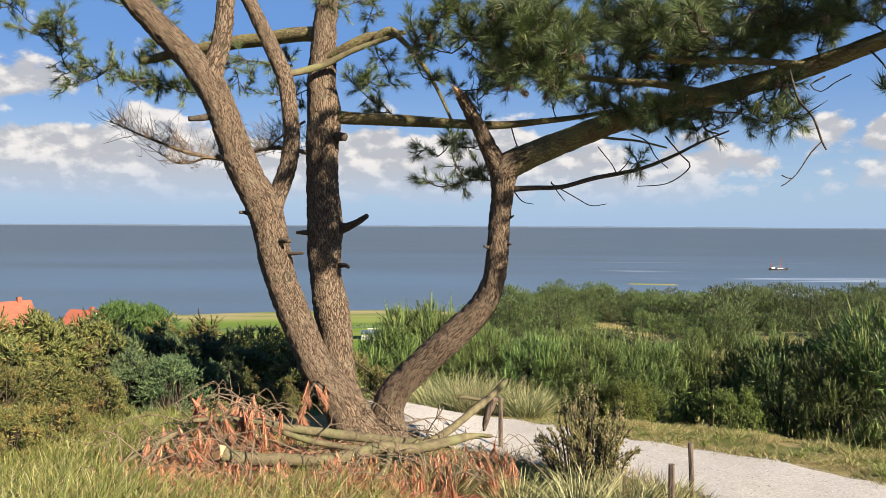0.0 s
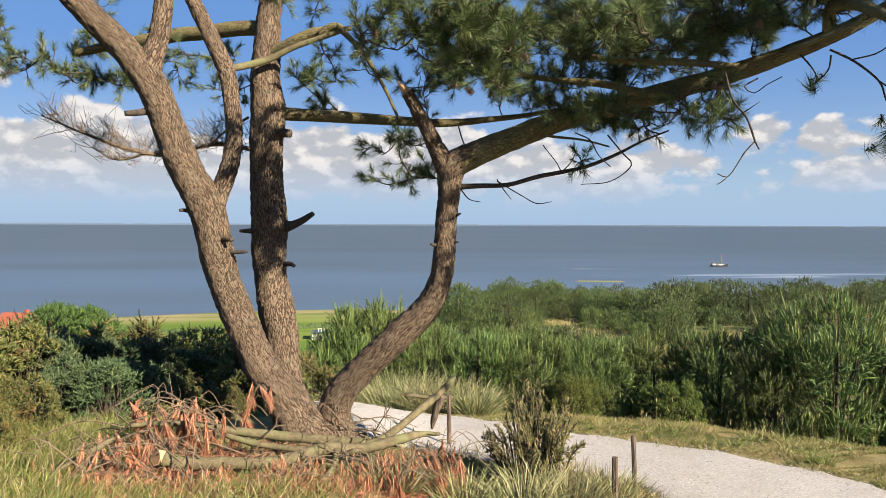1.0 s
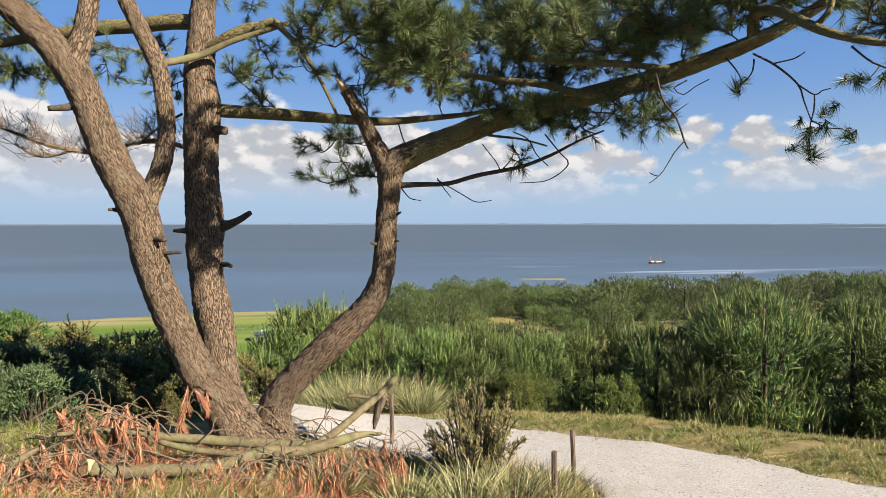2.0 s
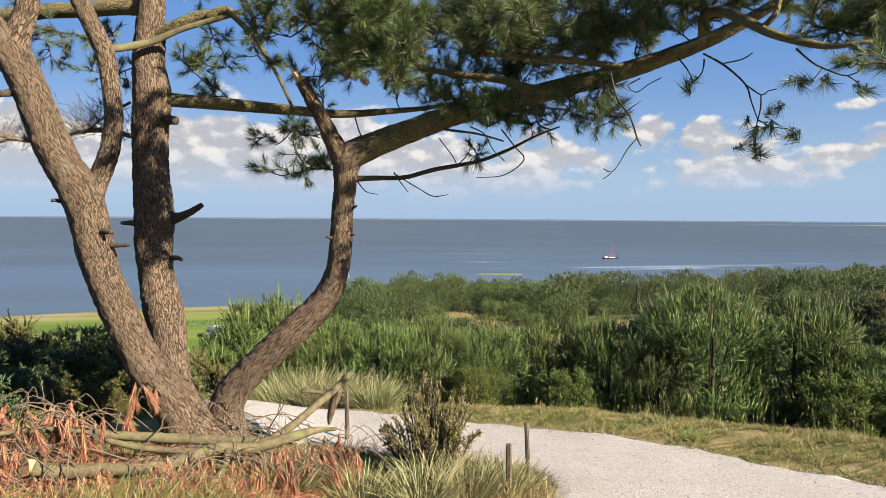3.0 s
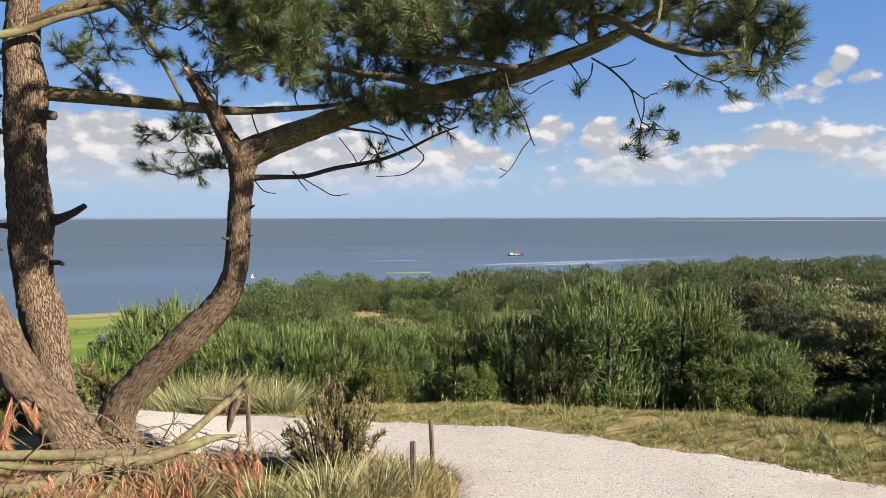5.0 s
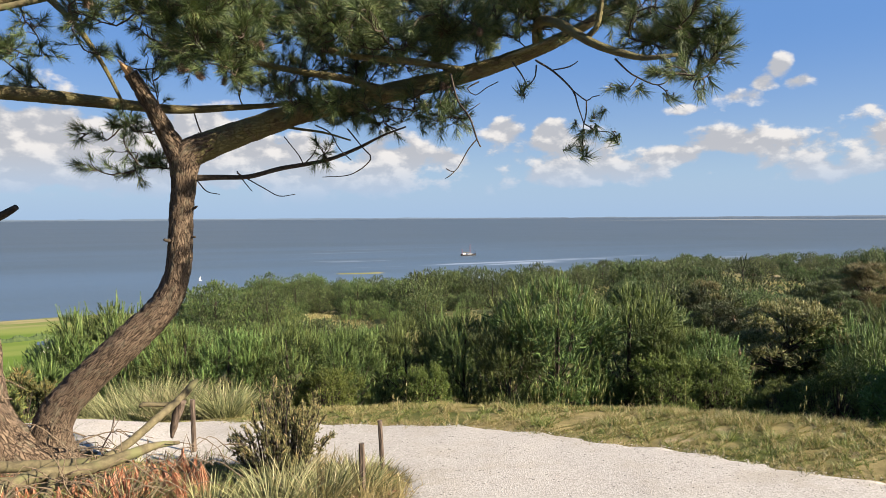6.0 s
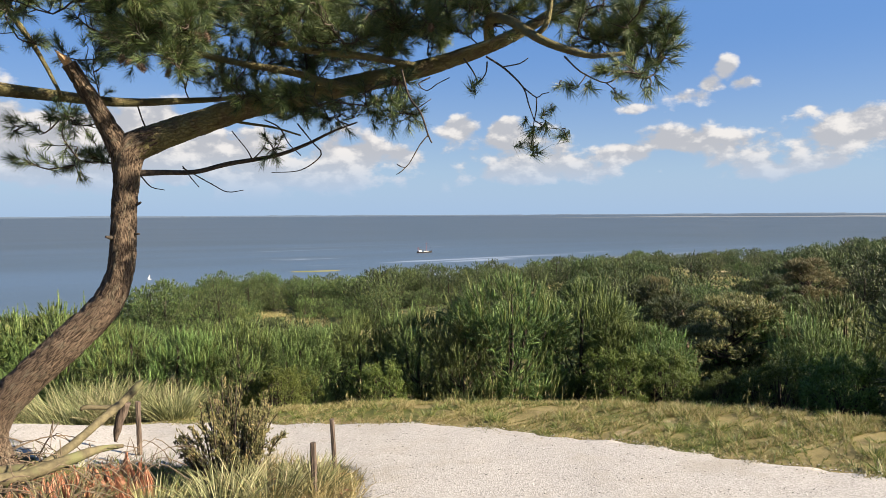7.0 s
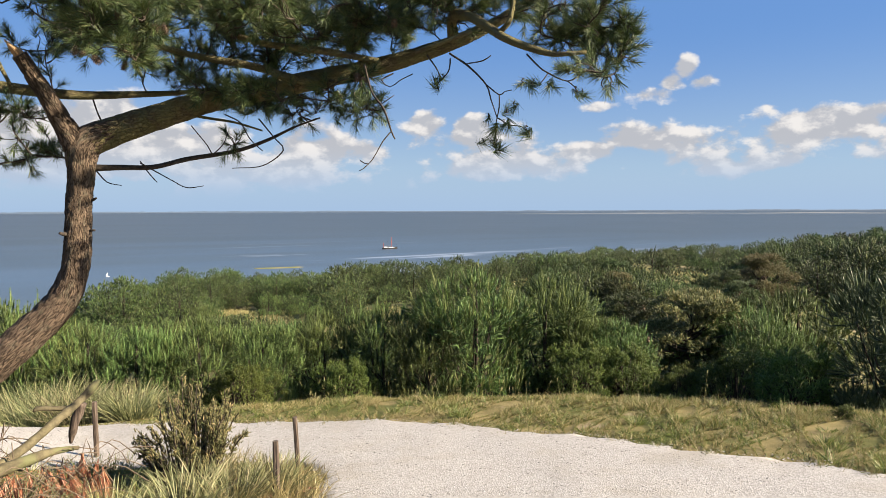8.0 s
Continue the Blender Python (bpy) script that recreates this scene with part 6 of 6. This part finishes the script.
def needle_litter():
    """Fallen rust-brown needles on the ground under the heap."""
    rng = np.random.default_rng(46)
    n = 11000
    x, y = rng.normal(-0.35, 0.85, n), rng.normal(4.6, 0.55, n)
    ok = ~on_path(x, y) & (wave(x, y, 3.0, 0.4) > -0.5)
    x, y = x[ok], y[ok]
    m = len(x)
    b = np.stack([x, y, height(x, y) + rng.uniform(0.0, 0.05, m)], 1)
    blade_object("needle_litter", [blades(b, unit(rng.normal(size=(m, 3)) * np.array([1, 1, 0.25])), rng.uniform(0.06, 0.14, m), np.full(m, 0.005), rng)], DEADNEEDLE, None, "fallen rust-brown needles in the grass", "needles", "stuff")


needle_litter()
build_dead_twigs()


# ---- by the shore: farmhouses, shed, ship ----
BRICKWALL = material("pale_render", (0.477, 0.447, 0.385), (0.57, 0.539, 0.477), 0.6, 0.9, 0.1)
ROOFTILE = material("red_roof_tiles", (0.173, 0.046, 0.029), (0.242, 0.075, 0.044), 1.5, 0.85, 0.4, stretch=(1, 1, 6))
WHITE = material("white_boards", (0.539, 0.539, 0.524), (0.631, 0.631, 0.616), 1.0, 0.7, 0.1)
DARKHULL = material("dark_hull", (0.009, 0.008, 0.009), (0.023, 0.02, 0.02), 0.5, 0.6, 0.1)
GLASS = material("dark_window", (0.015, 0.019, 0.023), (0.039, 0.046, 0.054), 2.0, 0.1, 0.0)


def box(bm, x0, x1, y0, y1, z0, z1):
    m = Matrix.LocRotScale(((x0 + x1) / 2, (y0 + y1) / 2, (z0 + z1) / 2), None, (x1 - x0, y1 - y0, z1 - z0))
    bmesh.ops.create_cube(bm, size=1, matrix=m)


def house(at, turn, w, d, wall, ridge, label):
    ob = thing("house", at, label, "house")
    ob.rotation_euler = (0, 0, turn)
    bm = bmesh.new()
    box(bm, -w / 2, w / 2, -d / 2, d / 2, 0, wall)
    top = [bm.verts.new(p) for p in ((-w / 2, -d / 2, wall), (-w / 2, d / 2, wall), (-w / 2, 0, ridge - 0.1))]
    bm.faces.new(top)
    top = [bm.verts.new(p) for p in ((w / 2, -d / 2, wall), (w / 2, d / 2, wall), (w / 2, 0, ridge - 0.1))]
    bm.faces.new(top)
    part("wall", bm, BRICKWALL, ob)
    for s in (-1, 1):
        bm = bmesh.new()
        e = 0.5
        q = [(-w / 2 - e, s * (d / 2 + e), wall - 0.4), (w / 2 + e, s * (d / 2 + e), wall - 0.4), (w / 2 + e, 0, ridge), (-w / 2 - e, 0, ridge)]
        vs = [bm.verts.new(p) for p in q] + [bm.verts.new((p[0], p[1], p[2] + 0.25)) for p in q]
        for f in ((0, 1, 2, 3), (4, 5, 6, 7), (0, 1, 5, 4), (1, 2, 6, 5), (2, 3, 7, 6), (3, 0, 4, 7)):
            bm.faces.new([vs[i] for i in f])
        roof = part("roof", bm, ROOFTILE, ob, "red tiled roof slope")
    for k in (-0.3, 0.0, 0.3):
        bm = bmesh.new()
        box(bm, k * w - 0.5, k * w + 0.5, -d / 2 - 0.05, -d / 2 + 0.02, wall * 0.35, wall * 0.8)
        part("window", bm, GLASS, ob)
    bm = bmesh.new()
    box(bm, w * 0.3, w * 0.3 + 0.7, -0.35, 0.35, ridge - 0.6, ridge + 0.9)
    part("chimney", bm, ROOFTILE, roof)
    return ob


def ship(at, turn):
    ob = thing("sailing_barge", at, "dark flat-bottomed sailing barge with lowered sails at anchor", "ship")
    ob.rotation_euler = (0, 0, turn)
    bm = bmesh.new()
    rows = []
    for i in range(13):
        t = i / 12
        x = -11 + 22 * t
        half = 2.5 * (1 - abs(2 * t - 1) ** 3.5) + 0.1
        sheer = 1.3 + 0.9 * (2 * t - 1) ** 2 + 0.4 * t
        rows.append([bm.verts.new((x, y, z)) for y, z in ((-half, sheer), (-half * 0.85, -0.8), (half * 0.85, -0.8), (half, sheer))])
    for a, b in zip(rows, rows[1:]):
        for j in range(3):
            bm.faces.new((a[j], b[j], b[j + 1], a[j + 1]))
        bm.faces.new((a[3], b[3], b[0], a[0]))
    part("hull", bm, DARKHULL, ob)
    bm = bmesh.new()
    box(bm, -8.5, -4.5, -1.3, 1.3, 1.2, 2.9)
    part("deckhouse", bm, WHITE, ob, "white deckhouse")
    bm = bmesh.new()
    box(bm, -1.5, 6.0, -1.2, 1.2, 1.2, 2.1)
    part("hatch", bm, WHITE, ob)
    red = material("red_mast", (0.269, 0.054, 0.031), (0.37, 0.092, 0.054), 2, 0.6, 0)
    main = None
    for x, h in ((2.5, 14.0), (-9.0, 8.0)):
        v, f, uv = tube_data([(x, 0, 1.2, 0.32), (x, 0, h * 0.6, 0.26), (x, 0, h, 0.16)], 2, 8)
        mast = mesh_object("mast", v, f, red, ob, "", True, uv)
        main = mast if x > 0 else main
    v, f, uv = tube_data([(2.3, 0, 3.2, 0.25), (-3, 0, 3.6, 0.32), (-7.5, 0, 4.2, 0.18)], 1, 8, 0.1, 1)
    mesh_object("furled_sail", v, f, DEADWOOD, ob, "furled brown sail on its boom", True, uv)
    for x in (12.0, -10.8):
        v, f, uv = tube_data([(2.5, 0, 13.6, 0.035), ((x + 2.5) / 2, 0, 8.0, 0.035), (x, 0, 2.6, 0.035)], 2, 4)
        mesh_object("stay", v, f, DARKHULL, main, "", True, uv)


def far_point(az, el):
    r = (SEA - 1.5) / math.tan(radians(el))
    return (*polar(az, r), SEA)


ship(far_point(27.0, -3.3), radians(8))
for az, el, r, w, d, wall, ridge, t in ((-33.6, -5.75, 140, 9, 8, 2.0, 6.8, 0.3), (-28.3, -6.6, 160, 6, 6, 2.4, 5.0, -0.75)):
    x, y = polar(az, r)
    house((x, y, 1.5 + r * math.tan(radians(el)) - ridge), -radians(az) + t, w, d, wall, ridge, "farmhouse with a red tiled roof by the shore")


def shed(at, turn):
    ob = thing("shed", at, "low white farm shed with a railing on its roof", "shed")
    ob.rotation_euler = (0, 0, turn)
    bm = bmesh.new()
    box(bm, -3.5, 3.5, -3, 3, 0, 2.2)
    part("wall", bm, WHITE, ob)
    bm = bmesh.new()
    box(bm, -3.8, 3.8, -3.3, 3.3, 2.2, 2.9)
    part("roof", bm, GLASS, ob, "dark flat roof")
    for k in range(6):
        x = -1 + k * 1.1
        v, f, uv = tube_data([(x, -3, 3.1, 0.08), (x, -3, 3.8, 0.08), (x, -3, 4.4, 0.08)], 0.5, 5)
        mesh_object("rail_post", v, f, WHITE, ob, "", False, uv)
    v, f, uv = tube_data([(-1, -3, 4.4, 0.1), (1.5, -3, 4.4, 0.1), (4.6, -3, 4.4, 0.1)], 1, 5)
    mesh_object("handrail", v, f, WHITE, ob, "", False, uv)


x, y = polar(-6.0, 262)
shed((x, y, ground_z(x, y)), radians(4))


def field_hedge():
    """A dark hedge along a ditch through the meadows, with an uneven top."""
    rng = np.random.default_rng(44)
    verts, faces = [], []
    angles = np.arange(-26, 2, 0.08)
    for i, a in enumerate(angles):
        r = 288 + 0.25 * (a + 12) ** 2 * 0.3
        x, y = polar(a, r)
        z = ground_z(x, y)
        tall = 1.5 + 0.5 * math.sin(i * 0.37) + 0.5 * rng.random()
        u = np.array([x, y]) / r
        for off, h in ((-1.4, -0.3), (-1.0, tall * 0.7), (0.0, tall), (1.0, tall * 0.7), (1.4, -0.3)):
            verts.append((x + u[0] * off, y + u[1] * off, z + h))
        if i:
            for j in range(4):
                k = (i - 1) * 5 + j
                faces.append((k, k + 5, k + 6, k + 1))
    m = material("hedge_leaves", (0.023, 0.042, 0.014), (0.054, 0.077, 0.023), 0.8, 0.9, 0.5)
    ob = mesh_object("field_hedge", verts, faces, m)
    tagged(ob, "long dark hedge along a ditch in the meadow", "hedge", "", "stuff")


field_hedge()


def dinghy(at):
    ob = thing("sailing_dinghy", at, "tiny white sailing dinghy near the shore", "boat")
    ob.scale = (0.55, 0.55, 0.55)
    bm = bmesh.new()
    rows = []
    for i in range(7):
        t = i / 6
        half = 0.8 * (1 - abs(2 * t - 0.8) ** 2.5 * 0.7) + 0.02
        rows.append([bm.verts.new((-2.2 + 4.4 * t, y, z)) for y, z in ((-half, 0.6), (-half * 0.6, -0.2), (half * 0.6, -0.2), (half, 0.6))])
    for a, b in zip(rows, rows[1:]):
        for j in range(3):
            bm.faces.new((a[j], b[j], b[j + 1], a[j + 1]))
        bm.faces.new((a[3], b[3], b[0], a[0]))
    part("hull", bm, WHITE, ob)
    v, f, uv = tube_data([(0.4, 0, 0.5, 0.07), (0.4, 0, 3.5, 0.06), (0.4, 0, 6.5, 0.04)], 1, 6)
    mesh_object("mast", v, f, WHITE, ob, "", True, uv)
    bm = bmesh.new()
    rows = []
    for i in range(6):
        t = i / 5
        z, w = 1.0 + 5.2 * t, 2.2 * (1 - t) + 0.05
        rows.append([bm.verts.new((0.3 - w * s, 0.22 * math.sin(math.pi * s) + d, z)) for s in (0, 0.33, 0.67, 1) for d in (0.0, 0.03)])
    for a, b in zip(rows, rows[1:]):
        for j in range(6):
            bm.faces.new((a[j], b[j], b[j + 2], a[j + 2]))
    part("sail", bm, WHITE, ob, "white sail")


dinghy(far_point(4.7, -5.0))
